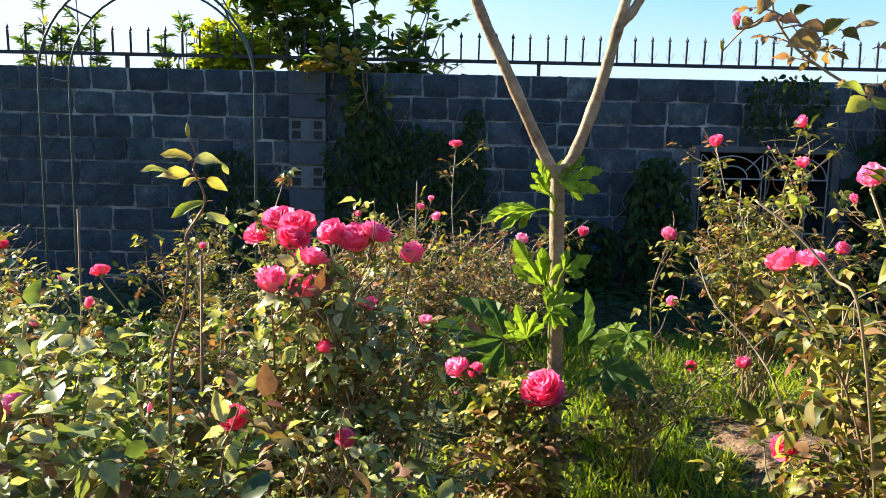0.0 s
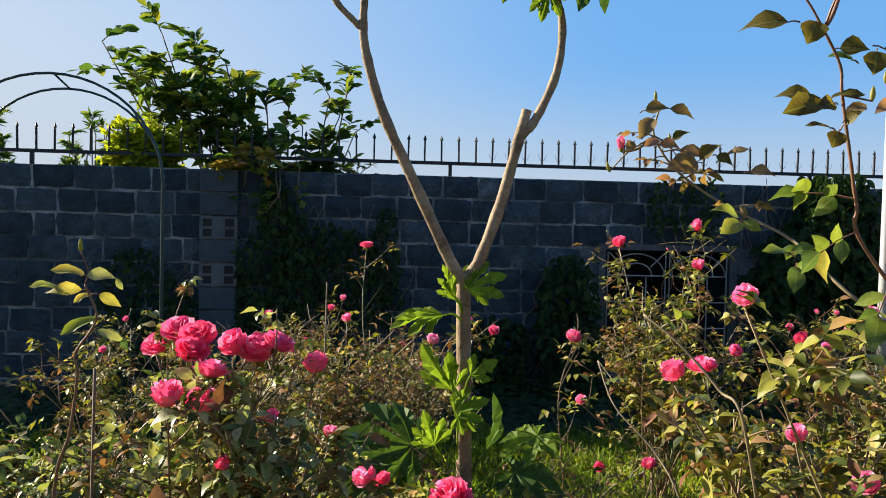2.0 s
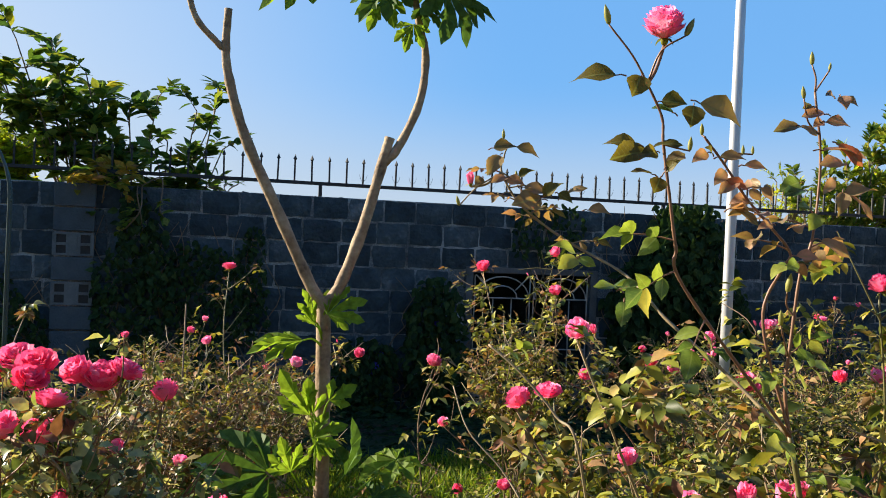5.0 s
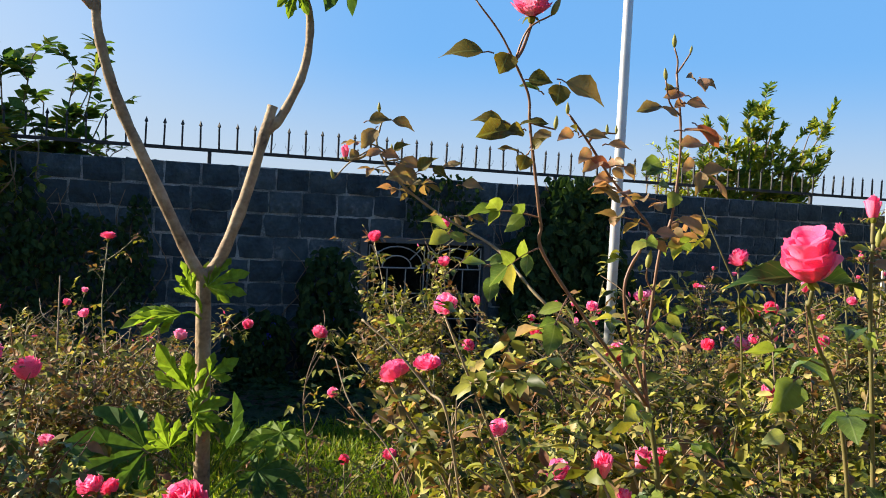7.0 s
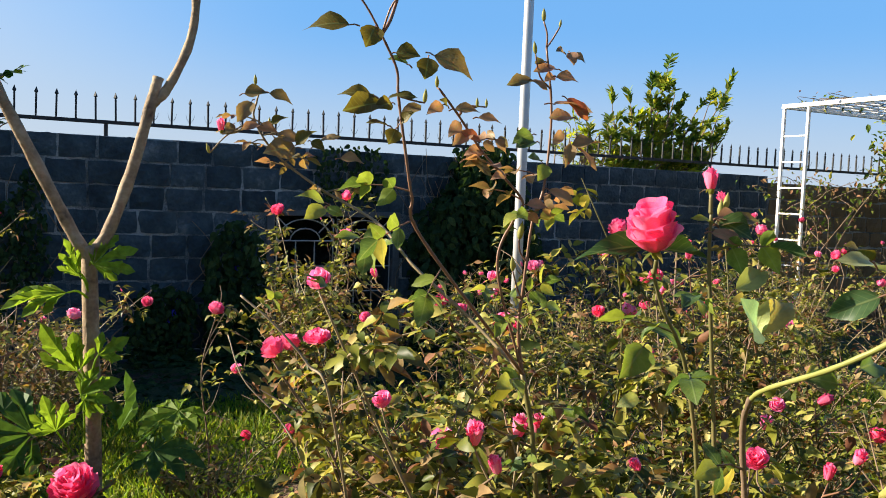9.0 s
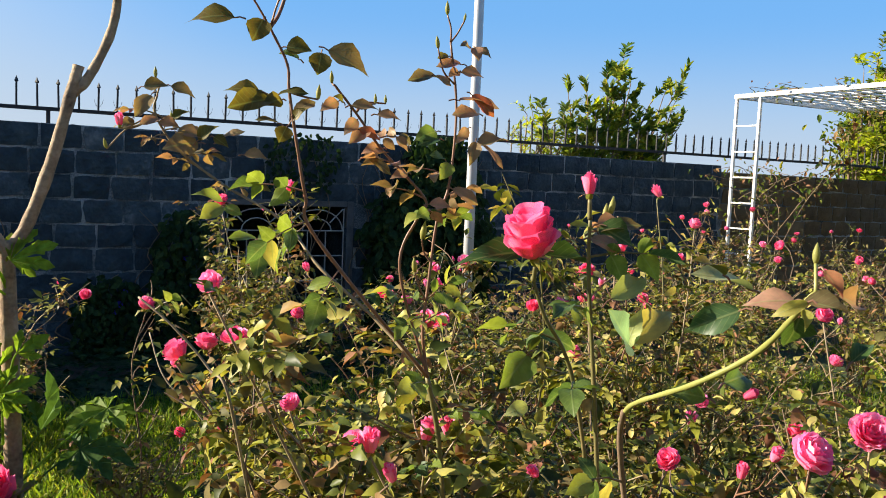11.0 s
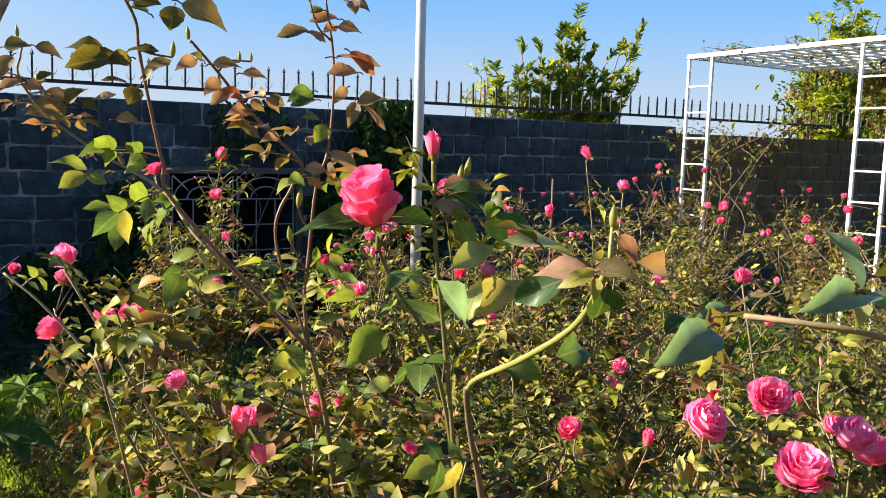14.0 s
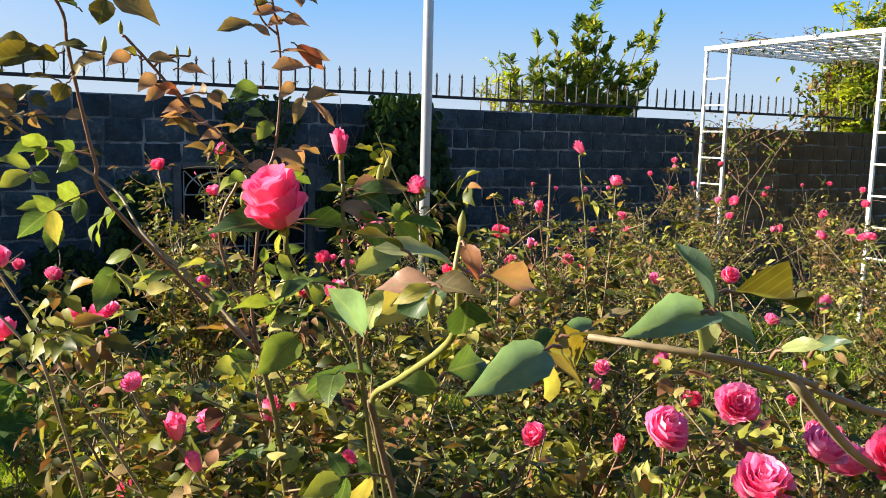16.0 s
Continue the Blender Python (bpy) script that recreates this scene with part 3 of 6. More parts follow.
def gate():
    """White iron grille with arched tops in a grey frame."""
    g0, g1, h0, h1 = GATE
    y = FACE + 0.02
    g = tagged(thing("window_grille", ((g0 + g1) / 2, y, h0), "white wrought-iron arched grille in a weathered grey frame", "grille"), kind="structure")
    off = np.array(((g0 + g1) / 2, y, h0))
    for a, b in (((g0, y - 0.03, h0), (g0 + 0.075, y + 0.05, h1)), ((g1 - 0.075, y - 0.03, h0), (g1, y + 0.05, h1)), ((g0 + 0.075, y - 0.028, h1 - 0.06), (g1 - 0.075, y + 0.05, h1))):
        part("frame_member", mesh_of("frame_member", [(*box(a, b, 0.006), 0)], [m_greywood], offset=off), g, "weathered grey frame member")
    inner0, inner1 = g0 + 0.08, g1 - 0.08
    half = (inner1 - inner0) / 2
    r = 0.007
    for k in range(2):
        a = inner0 + k * half
        leaf_bars = []
        for i in range(4):
            x = a + 0.02 + i * (half - 0.04) / 3
            leaf_bars.append([(x, y, h0 + 0.02), (x, y, h1 - (0.08 if i in (0, 3) else 0.3))])
        for z in (h1 - 0.3, h1 - 0.55, h1 - 0.8, h0 + 0.06):
            leaf_bars.append([(a + 0.02, y - 0.008, z), (a + half - 0.02, y - 0.008, z)])
        c = a + half / 2
        w = half / 2 - 0.03
        leaf_bars.append([(c + w * math.cos(t), y, h1 - 0.3 + 0.21 * math.sin(t)) for t in np.linspace(0, math.pi, 13)])
        leaf_bars.append([(c - w * 0.55 * math.cos(t), y, h1 - 0.3 + 0.12 * math.sin(t)) for t in np.linspace(0, math.pi, 9)])
        leaf_bars.append([(a + 0.03, y, h1 - 0.08), (a + 0.17, y, h1 - 0.22)])
        leaf_bars.append([(a + half - 0.03, y, h1 - 0.08), (a + half - 0.17, y, h1 - 0.22)])
        for pts in leaf_bars:
            part("bar", mesh_of("bar", [(*tube(pts, r, 5), 0)], [m_grille], offset=off), g)


def rear_sky_block():
    """Unseen plain wall added behind the path to cut sky light and deepen shade."""
    structure("wall_south", mesh_of("wall_south", [(*box((-14, -3.6, -0.3), (18, -3.4, 3.2)), 0)], [m_block_brown]), "unseen dark wall added to cut sky light from behind", "wall")


fence()
gate()
rear_sky_block()
niche()
pillar()


# ---- standing metalwork ----
def arch():
    a = thing("garden_arch", (-1.99, 4.35, 0), "dark green painted metal rose arch of two hoops", "garden arch")
    off = np.array((-1.99, 4.35, 0))
    spring = 1.755
    for y, cx, rad in ((4.02, -1.98, 0.605), (4.6, -2.085, 0.585)):
        pts = [(cx - rad, y, -0.05), (cx - rad, y, 0.9), (cx - rad, y, 1.5)] + [(cx - rad * math.cos(t), y, spring + 0.58 * math.sin(t)) for t in np.linspace(0, math.pi, 25)] + [(cx + rad, y, 1.5), (cx + rad, y, 0.9), (cx + rad, y, -0.05)]
        part("hoop", mesh_of("hoop", [(*tube(pts, 0.0075, 8), 0)], [m_teal], True, offset=off), a)
    for t in (0.0, 0.75, 1.6, 2.4, math.pi):
        e = [(-1.98 - 0.605 * math.cos(t), 4.02, spring + 0.58 * math.sin(t)), (-2.085 - 0.585 * math.cos(t), 4.6, spring + 0.58 * math.sin(t))]
        part("brace", mesh_of("brace", [(*tube(e, 0.006, 6), 0)], [m_teal], True, offset=off), a)


def pole():
    x, y = 3.373, 4.73
    p = thing("lamp_pole", (x, y, 0), "tall grey painted steel pole standing among roses", "pole")
    part("shaft", mesh_of("shaft", [(*tube([(0, 0, -0.2), (0, 0, 1.4), (0.0, 0, 3), (0.005, 0, 5.5)], [0.041, 0.04, 0.038, 0.036], 16), 0)], [m_pole], True), p)
    part("collar", mesh_of("collar", [(*tube([(0, 0, 0.4), (0, 0, 0.45)], 0.047, 16), 0)], [m_pole], True), p)


def pergola():
    base = np.array((7.5, 3.2, 0.0))
    p = thing("pergola", tuple(base), "white painted steel pergola with ladder posts and a barred roof", "pergola")
    H, y0, y1, x0, x1 = 2.695, 3.567, 5.97, 7.6, 12.0

    def bar(name, a, b, w=0.0165):
        a, b = np.array(a, float), np.array(b, float)
        lo, hi = np.minimum(a, b) - w, np.maximum(a, b) + w
        part(name, mesh_of(name, [(*box(lo, hi, 0.003), 0)], [m_white], offset=base), p)

    for x in (x0, x1):
        for ya, yb in ((y1 - 0.33, y1), (y0, y0 + 0.31)):
            for y in (ya, yb):
                bar("post", (x, y, 0.0), (x, y, H))
            z = H - 0.29
            while z > 0.1:
                bar("rung", (x, ya + 0.022, z), (x, yb - 0.022, z), 0.009)
                z -= 0.29
        bar("beam", (x, y0, H + 0.046), (x, y1, H + 0.046), 0.024)
    for y in (y0, y1):
        bar("beam", (x0 + 0.05, y, H + 0.046), (x1 - 0.05, y, H + 0.046), 0.024)
    y = y0 + 0.2
    while y < y1 - 0.1:
        bar("roof_bar", (x0 + 0.03, y, H + 0.05), (x1 - 0.03, y, H + 0.05), 0.01)
        y += 0.165
    x = x0 + 0.3
    while x < x1 - 0.1:
        bar("roof_bar", (x, y0 + 0.03, H + 0.072), (x, y1 - 0.03, H + 0.072), 0.01)
        x += 0.33


def stake(x, y, h, lean, r, label):
    t = thing("garden_stake", (x, y, 0), label, "stake", "thin stakes in the bed")
    part("rod", mesh_of("rod", [(*tube([(0, 0, -0.1), (lean * 0.5, 0, h * 0.5), (lean, 0.01, h)], [r, r, r * 0.9], 7), 0)], [m_twig], True), t)


arch()
pole()
stake(-0.99, 1.55, 1.16, 0.01, 0.0045, "thin dark wooden stake among the roses")
stake(-1.53, 2.03, 1.23, 0.0, 0.0045, "thin dark wooden stake before the wall")
stake(-0.45, 3.55, 1.25, 0.01, 0.0045, "thin dark wooden stake before the wall")
stake(2.49, 1.99, 1.53, 0.01, 0.005, "thin bare stick standing in the rose bed")
pergola()


# ---- trees and shrubs ----
def papaya_tree():
    bx, by = 0.115, 2.24
    t = thing("lobed_leaf_tree", (bx, by, 0), "young forked tree with pale bark and large deeply lobed leaves", "tree")
    off = np.array((bx, by, 0))
    trunk = smooth_curve([(bx + 0.005, by, -0.1), (bx + 0.01, by, 0.4), (bx, by, 0.9), (0.105, by, 1.25), (0.1, by, 1.4)], 5)
    part("trunk", mesh_of("trunk", [(*tube(trunk, np.linspace(0.031, 0.025, len(trunk)), 12), 0)], [m_bark], True, offset=off), t, "pale speckled trunk")
    limbs = [
        ([(0.1, by, 1.36), (0.05, by, 1.44), (-0.087, by, 1.72), (-0.202, by, 1.96), (-0.262, by, 2.15), (-0.279, by, 2.26), (-0.275, by, 2.4)], 0.024, 0.014),
        ([(0.1, by, 1.36), (0.153, by, 1.43), (0.231, by, 1.65), (0.298, by, 1.91), (0.318, by, 1.99)], 0.024, 0.018),
        ([(0.295, by, 1.89), (0.352, by, 1.96), (0.424, by, 2.13), (0.44, by, 2.3), (0.41, by, 2.42), (0.385, by, 2.54)], 0.018, 0.012),
        ([(-0.275, by, 2.25), (-0.31, by, 2.28), (-0.387, by, 2.365), (-0.42, by, 2.51), (-0.44, by - 0.02, 2.75), (-0.47, by - 0.03, 2.95)], 0.012, 0.01)]
    for pts, r0, r1 in limbs:
        c = smooth_curve(pts, 5)
        rr = np.linspace(r0, r1, len(c)) * (1 + 0.07 * np.sin(np.arange(len(c)) * 2.3) + 0.04 * np.sin(np.arange(len(c)) * 5.1))
        part("limb", mesh_of("limb", [(*tube(c, rr, 10), 0)], [m_bark], True, offset=off), t)
    mats = {"dark": (m_papaya, "leaf", ""), "young": (m_papaya_young, "young_leaf", "fresh yellow-green lobed leaf")}

    def leaf(kind, o, centre, tip, face, lobes=7, spread=230, depth=0.5):
        """A stalk from o to the blade's centre; the middle lobe ends at tip."""
        o, centre, tip = np.array(o, float), np.array(centre, float), np.array(tip, float)
        d = tip - centre
        size = math.sqrt(float(d @ d))
        v, f = lobed_blade(centre, d / size, face, size, lobes, spread, depth)
        m, nm, lb = mats[kind]
        pt = smooth_curve([o, (o + centre) / 2 + np.array((0, 0, 0.015)), centre], 4)
        part(nm, mesh_of(nm, [(v, f, 0), (*tube(pt, np.linspace(0.005, 0.003, len(pt)), 5), 0)], [m], False, offset=off), t, lb)

    top = (0.385, by, 2.53)
    F = (-0.3, -0.85, 0.45)
    # crown over the taller limb: blades hanging from long stalks
    leaf("dark", top, (0.3, by - 0.04, 2.54), (0.17, by - 0.06, 2.41), (-0.35, -0.7, 0.6), 7, 220)
    leaf("dark", top, (0.5, by - 0.04, 2.55), (0.625, by - 0.05, 2.345), (0.3, -0.75, 0.55), 7, 210)
    leaf("dark", top, (0.56, by + 0.08, 2.56), (0.75, by + 0.06, 2.5), (0.3, -0.5, 0.8), 7, 220)
    leaf("young", (0.43, by, 2.36), (0.38, by - 0.04, 2.404), (0.355, by - 0.05, 2.3), (-0.3, -0.9, 0.2), 5, 150)
    leaf("dark", (0.42, by, 2.4), (0.406, by - 0.03, 2.47), (0.495, by - 0.05, 2.4), (0.3, -0.8, 0.4), 5, 160)
    leaf("young", top, (0.3, by + 0.1, 2.53), (0.22, by + 0.06, 2.39), (-0.3, -0.8, 0.4), 5, 150)
    for k in range(7):
        w = k * 0.93 + 0.4
        d = np.array((math.cos(w), math.sin(w), 0.15))
        c = np.array(top) + d * 0.2 + np.array((0, 0, 0.1))
        leaf("dark", top, c, c + d * 0.2 - np.array((0, 0, 0.07)), (d[0] * 0.5, d[1] * 0.5, 0.8), 7, 240)
    # yellow-green leaves of the other limb
    leaf("young", (-0.44, by - 0.02, 2.75), (0.03, by - 0.04, 2.54), (-0.18, by - 0.04, 2.43), (-0.2, -0.6, 0.75), 5, 120)
    leaf("young", (-0.45, by - 0.02, 2.78), (-0.6, by - 0.04, 2.54), (-0.67, by - 0.05, 2.43), (-0.3, -0.7, 0.6), 5, 150)
    for k in range(4):
        w = k * 1.6 + 0.9
        d = np.array((math.cos(w), math.sin(w), -0.1))
        c = np.array((-0.47, by - 0.03, 2.93)) + d * 0.22
        leaf("young", (-0.47, by - 0.03, 2.93), c, c + d * 0.2, (d[0] * 0.4, d[1] * 0.4, 0.8), 7, 230)
    # shoots at the fork
    leaf("young", (0.1, by - 0.02, 1.33), (0.111, by - 0.04, 1.338), (0.25, by - 0.06, 1.415), F, 5, 130, 0.62)
    leaf("young", (0.1, by - 0.02, 1.26), (0.054, by - 0.04, 1.317), (0.034, by - 0.05, 1.425), (0.5, -0.85, 0.1), 3, 50, 0.5)
    leaf("young", (0.1, by - 0.02, 1.24), (0.069, by - 0.04, 1.298), (0.008, by - 0.05, 1.385), (0.4, -0.85, 0.2), 3, 60, 0.5)
    leaf("young", (0.1, by - 0.02, 1.22), (0.03, by - 0.05, 1.245), (-0.165, by - 0.09, 1.227), (-0.1, -0.35, 0.93), 5, 90, 0.6)
    # low on the trunk
    leaf("young", (0.09, by - 0.02, 0.9), (0.065, by - 0.04, 0.975), (-0.055, by - 0.06, 1.135), (-0.5, -0.8, 0.2), 3, 60, 0.5)
    leaf("young", (0.1, by - 0.03, 0.9), (0.075, by - 0.05, 0.985), (0.063, by - 0.06, 1.1), (-0.2, -0.9, 0.2), 3, 70, 0.5)
    leaf("young", (0.11, by - 0.03, 0.95), (0.13, by - 0.05, 1.03), (0.215, by - 0.07, 1.092), (0.3, -0.85, 0.4), 3, 90, 0.6)
    leaf("young", (0.09, by - 0.03, 0.82), (0.075, by - 0.06, 0.897), (0.188, by - 0.09, 0.955), F, 5, 150, 0.62)
    leaf("young", (0.09, by - 0.03, 0.72), (0.085, by - 0.08, 0.885), (0.15, by - 0.1, 0.845), (0.1, -0.8, 0.6), 5, 170, 0.6)
    leaf("young", (0.09, by - 0.03, 0.6), (-0.002, by - 0.13, 0.8), (-0.045, by - 0.15, 0.915), (-0.1, -0.95, 0.25), 5, 140, 0.42)
    leaf("dark", (0.09, by, 0.62), (-0.07, by - 0.03, 0.77), (-0.31, by - 0.06, 0.855), (-0.2, -0.6, 0.75), 7, 200)
    leaf("dark", (0.1, by, 0.55), (-0.12, by + 0.03, 0.68), (-0.4, by - 0.02, 0.7), (-0.2, -0.6, 0.75), 7, 200)
    leaf("dark", (0.12, by, 0.6), (0.206, by + 0.01, 0.744), (0.25, by, 0.95), (0.8, -0.6, 0.1), 3, 70, 0.5)
    leaf("dark", (0.1, by, 0.5), (-0.05, by + 0.1, 0.55), (-0.25, by + 0.1, 0.45), (-0.2, -0.6, 0.75), 7, 200)
    leaf("young", (0.12, by, 0.55), (0.46, by + 0.32, 0.715), (0.29, by + 0.25, 0.665), (0.0, -0.16, 0.98), 7, 250)
    leaf("dark", (0.12, by, 0.5), (0.35, by + 0.2, 0.6), (0.55, by + 0.15, 0.55), (0.1, -0.3, 0.9), 7, 230)


def lobed_blade(centre, d, face, size, lobes, spread, depth):
    """A deeply cut blade: pointed lobes round the centre, each with a side tooth, folded along its rib and drooping to its tip."""
    n = unit(np.asarray(face, float) - d * float(np.dot(face, d)))
    s = cross(n, d)
    v, f = [centre], []
    step = radians(spread) / max(1, lobes - 1)
    at = lambda r, a, h: centre + (d * math.cos(a) + s * math.sin(a)) * r * size + n * h * size
    for i in range(lobes):
        u = i - (lobes - 1) / 2
        a = u * step + rng.normal(0, 0.04)
        ln = (1.0 - 0.5 * (abs(u) / max(1, lobes / 2)) ** 1.4) * rng.uniform(0.92, 1.06)
        b = len(v)
        v += [at(ln * 0.5, a, -0.02), at(ln, a, -0.16 * ln)]
        for q in (-1, 1):
            c = len(v)
            v += [at(ln * (0.7 - 0.56 * depth), a + q * step * 0.5, 0.05), at(ln * 0.52, a + q * step * 0.4, 0.07), at(ln * 0.7, a + q * min(0.42, step * 0.5), 0.02), at(ln * 0.73, a + q * min(0.25, step * 0.33), 0.03), at(ln * 0.86, a + q * 0.15, -0.07)]
            f += [(0, c, c + 1, b) if q > 0 else (0, b, c + 1, c), (b, c + 1, c + 2, c + 3) if q > 0 else (b, c + 3, c + 2, c + 1), (b, c + 3, c + 4, b + 1) if q > 0 else (b, b + 1, c + 4, c + 3)]
    return v, f


def shrub(name, base, ends, leaf_len, per_twig, twigs, mats, label, category="shrub", patterns=OVAL, spread=0.35, wood=m_twig, upward=0.3, r0=0.03, pinnate=False, wobble=0.08, first=0.35):
    """Limbs from the base to each end, side twigs on them, leaves along the twigs."""
    base = np.array(base, float)
    t = thing(name, tuple(base), label, category)
    sets = [Leaves(patterns) for _ in mats]
    for e in ends:
        e = np.array(e, float)
        mid = base + (e - base) * 0.5 + rng.normal(0, wobble, 3) + np.array((0, 0, wobble))
        c = smooth_curve([base + rng.normal(0, 0.03, 3) * (1, 1, 0), mid, e], 6)
        wood_pcs = [(*tube(c, np.linspace(r0, 0.006, len(c)), 6), 0)]
        for k in range(twigs):
            u = rng.uniform(first, 1.0) if k else 1.0
            o = c[min(len(c) - 1, int(u * (len(c) - 1)))]
            d = unit(rand_dir(0.7) + np.array((0, 0, upward)) + unit(e - base) * 0.5)
            ln = spread * rng.uniform(0.4, 1.0)
            tip = o + d * ln + np.array((0, 0, -0.1 * ln))
            tw = smooth_curve([o, (o + tip) / 2 + np.array((0, 0, 0.06 * ln)), tip], 3)
            wood_pcs.append((*tube(tw, np.linspace(0.006, 0.002, len(tw)), 4, False), 0))
            s = sets[0 if rng.random() < 0.8 or len(sets) == 1 else rng.integers(1, len(sets))]
            for j in range(per_twig):
                v = 0.15 + 0.85 * (j + rng.random()) / per_twig
                p = o + (tip - o) * v + np.array((0, 0, 0.06 * ln * math.sin(math.pi * v)))
                side = unit(cross(d, (0, 0, 1)) * (1 if j % 2 else -1) + d * (0.7 if pinnate else 0.5) + rng.normal(0, 0.25, 3))
                s.add(p, side, np.array((0, 0, 1.0)) + rng.normal(0, 0.4, 3), leaf_len * rng.uniform(0.65, 1.15))
        part("limb", mesh_of("limb", wood_pcs, [wood], True, offset=base), t)
    for s, m in zip(sets, mats):
        if s.count():
            part("foliage", mesh_of("foliage", s.pieces(), [m], True, offset=base), t, kind="stuff")
    return t


def blob(c, r, n):
    return [tuple(np.array(c) + rand_dir() * np.array(r) * rng.uniform(0.5, 1.0)) for _ in range(n)]


papaya_tree()
shrub("broadleaf_shrub", (-1.2, 7.7, 0), blob((-2.05, 7.7, 2.98), (0.42, 0.25, 0.22), 9) + blob((-1.4, 7.5, 2.55), (0.42, 0.25, 0.28), 9) + [(-2.75, 7.5, 3.2), (-2.55, 7.5, 3.1), (-2.2, 7.5, 3.3), (-1.9, 7.5, 3.3), (-1.6, 7.5, 3.05), (-1.2, 7.4, 2.75), (-0.95, 7.4, 2.85), (-0.6, 7.4, 2.75), (-0.4, 7.4, 2.95), (-0.5, 7.35, 2.55), (-0.35, 7.3, 2.4), (-0.6, 7.3, 2.2), (-0.85, 7.4, 2.45), (-0.9, 7.3, 2.15)], 0.165, 12, 7, [m_shrub, m_shrub, m_light_green], "broad-leaved glossy shrub leaning over the wall", spread=0.36, upward=0.05, patterns=ROUND, r0=0.016, first=0.72)
shrub("turning_branch", (-1.45, 7.35, 1.9), [(-1.35, 6.85, 2.06), (-1.5, 6.85, 2.1), (-1.2, 6.85, 2.06), (-1.42, 6.84, 2.0), (-1.1, 6.85, 2.1), (-1.3, 6.84, 1.98)], 0.12, 9, 4, [m_shrub_warm, m_light_green, m_shrub], "yellowing leafy branch hanging over the wall", "branch", spread=0.22, r0=0.012, upward=-0.2, patterns=ROUND)
shrub("hanging_spray", (-1.05, 7.0, 2.0), [(-1.0, 6.85, 1.72), (-1.12, 6.85, 1.62), (-0.85, 6.85, 1.78)], 0.1, 6, 2, [m_light_green], "thin leafy spray hanging down the wall face", "branch", spread=0.14, r0=0.006, upward=-0.2, patterns=ROUND)
shrub("lime_shrub", (-2.3, 7.32, 0), blob((-2.27, 7.24, 2.24), (0.3, 0.06, 0.2), 46), 0.085, 16, 12, [m_lime], "bright lime-green shrub behind the fence", patterns=OVAL, spread=0.2, wobble=0.02, first=0.88)
shrub("upright_shrub", (7.3, 8.0, 0), [(6.3, 7.9, 2.55), (6.6, 7.8, 2.75), (6.9, 7.8, 2.8), (7.2, 7.8, 3.0), (7.45, 7.8, 3.3), (7.7, 7.9, 3.05), (8.2, 7.8, 2.9), (8.5, 7.8, 3.1), (8.55, 7.8, 2.55), (7.9, 7.8, 2.5), (7.3, 7.7, 2.4), (6.7, 7.7, 2.3), (8.2, 7.7, 2.35), (7.6, 7.75, 2.7), (7.0, 7.75, 2.6), (7.2, 7.7, 2.75), (7.5, 7.75, 3.0), (7.9, 7.75, 2.75), (8.35, 7.75, 2.8), (6.5, 7.75, 2.5), (7.0, 7.7, 2.2), (7.9, 7.7, 2.2)], 0.135, 20, 19, [m_light_green, m_shrub, m_shrub, m_lime], "upright shrub with narrow glossy leaves behind the fence", spread=0.36, upward=0.9, patterns=[leaf_pattern(2, 0.36, 0.3, 0.1)], pinnate=True)
shrub("yellow_shrub", (6.4, 8.3, 0), blob((6.5, 8.3, 2.25), (0.5, 0.3, 0.45), 22), 0.11, 14, 8, [m_lime, m_light_green], "yellow-green shrub behind the iron fence", patterns=SLIM, spread=0.3)
shrub("garden_tree", (14.2, 8.9, 0), blob((14.6, 8.7, 2.9), (1.7, 0.6, 1.2), 60) + [(14.3, 8.6, 4.3), (13.6, 8.6, 3.9), (14.8, 8.6, 4.4)] + blob((15.0, 8.7, 3.95), (1.1, 0.4, 0.5), 20), 0.14, 16, 12, [m_lime, m_light_green, m_shrub], "leafy tree with pale foliage beyond the pergola", "tree", spread=0.55, r0=0.06)
for x, z in ((-4.15, 2.75), (-3.05, 2.5), (-4.5, 2.6)):
    shrub("conifer_sapling", (x, 8.2, 0), [(x, 8.2, z)] + [(x + 0.22 * math.cos(k * 2.4), 8.2 + 0.2 * math.sin(k * 2.4), 2.0 + 0.09 * (k % 6)) for k in range(14)], 0.12, 22, 4, [m_shrub], "small tiered sapling behind the iron fence", "sapling", patterns=[leaf_pattern(2, 0.3, 0.3, 0.25)], spread=0.2, r0=0.012)
shrub("ledge_seedling", (-0.3, 7.12, 1.98), [(-0.45, 7.1, 2.03), (-0.2, 7.1, 2.07), (-0.3, 7.1, 2.06)], 0.07, 5, 2, [m_shrub], "small seedling growing on the wall top", "seedling", spread=0.08, r0=0.004, wobble=0.008)


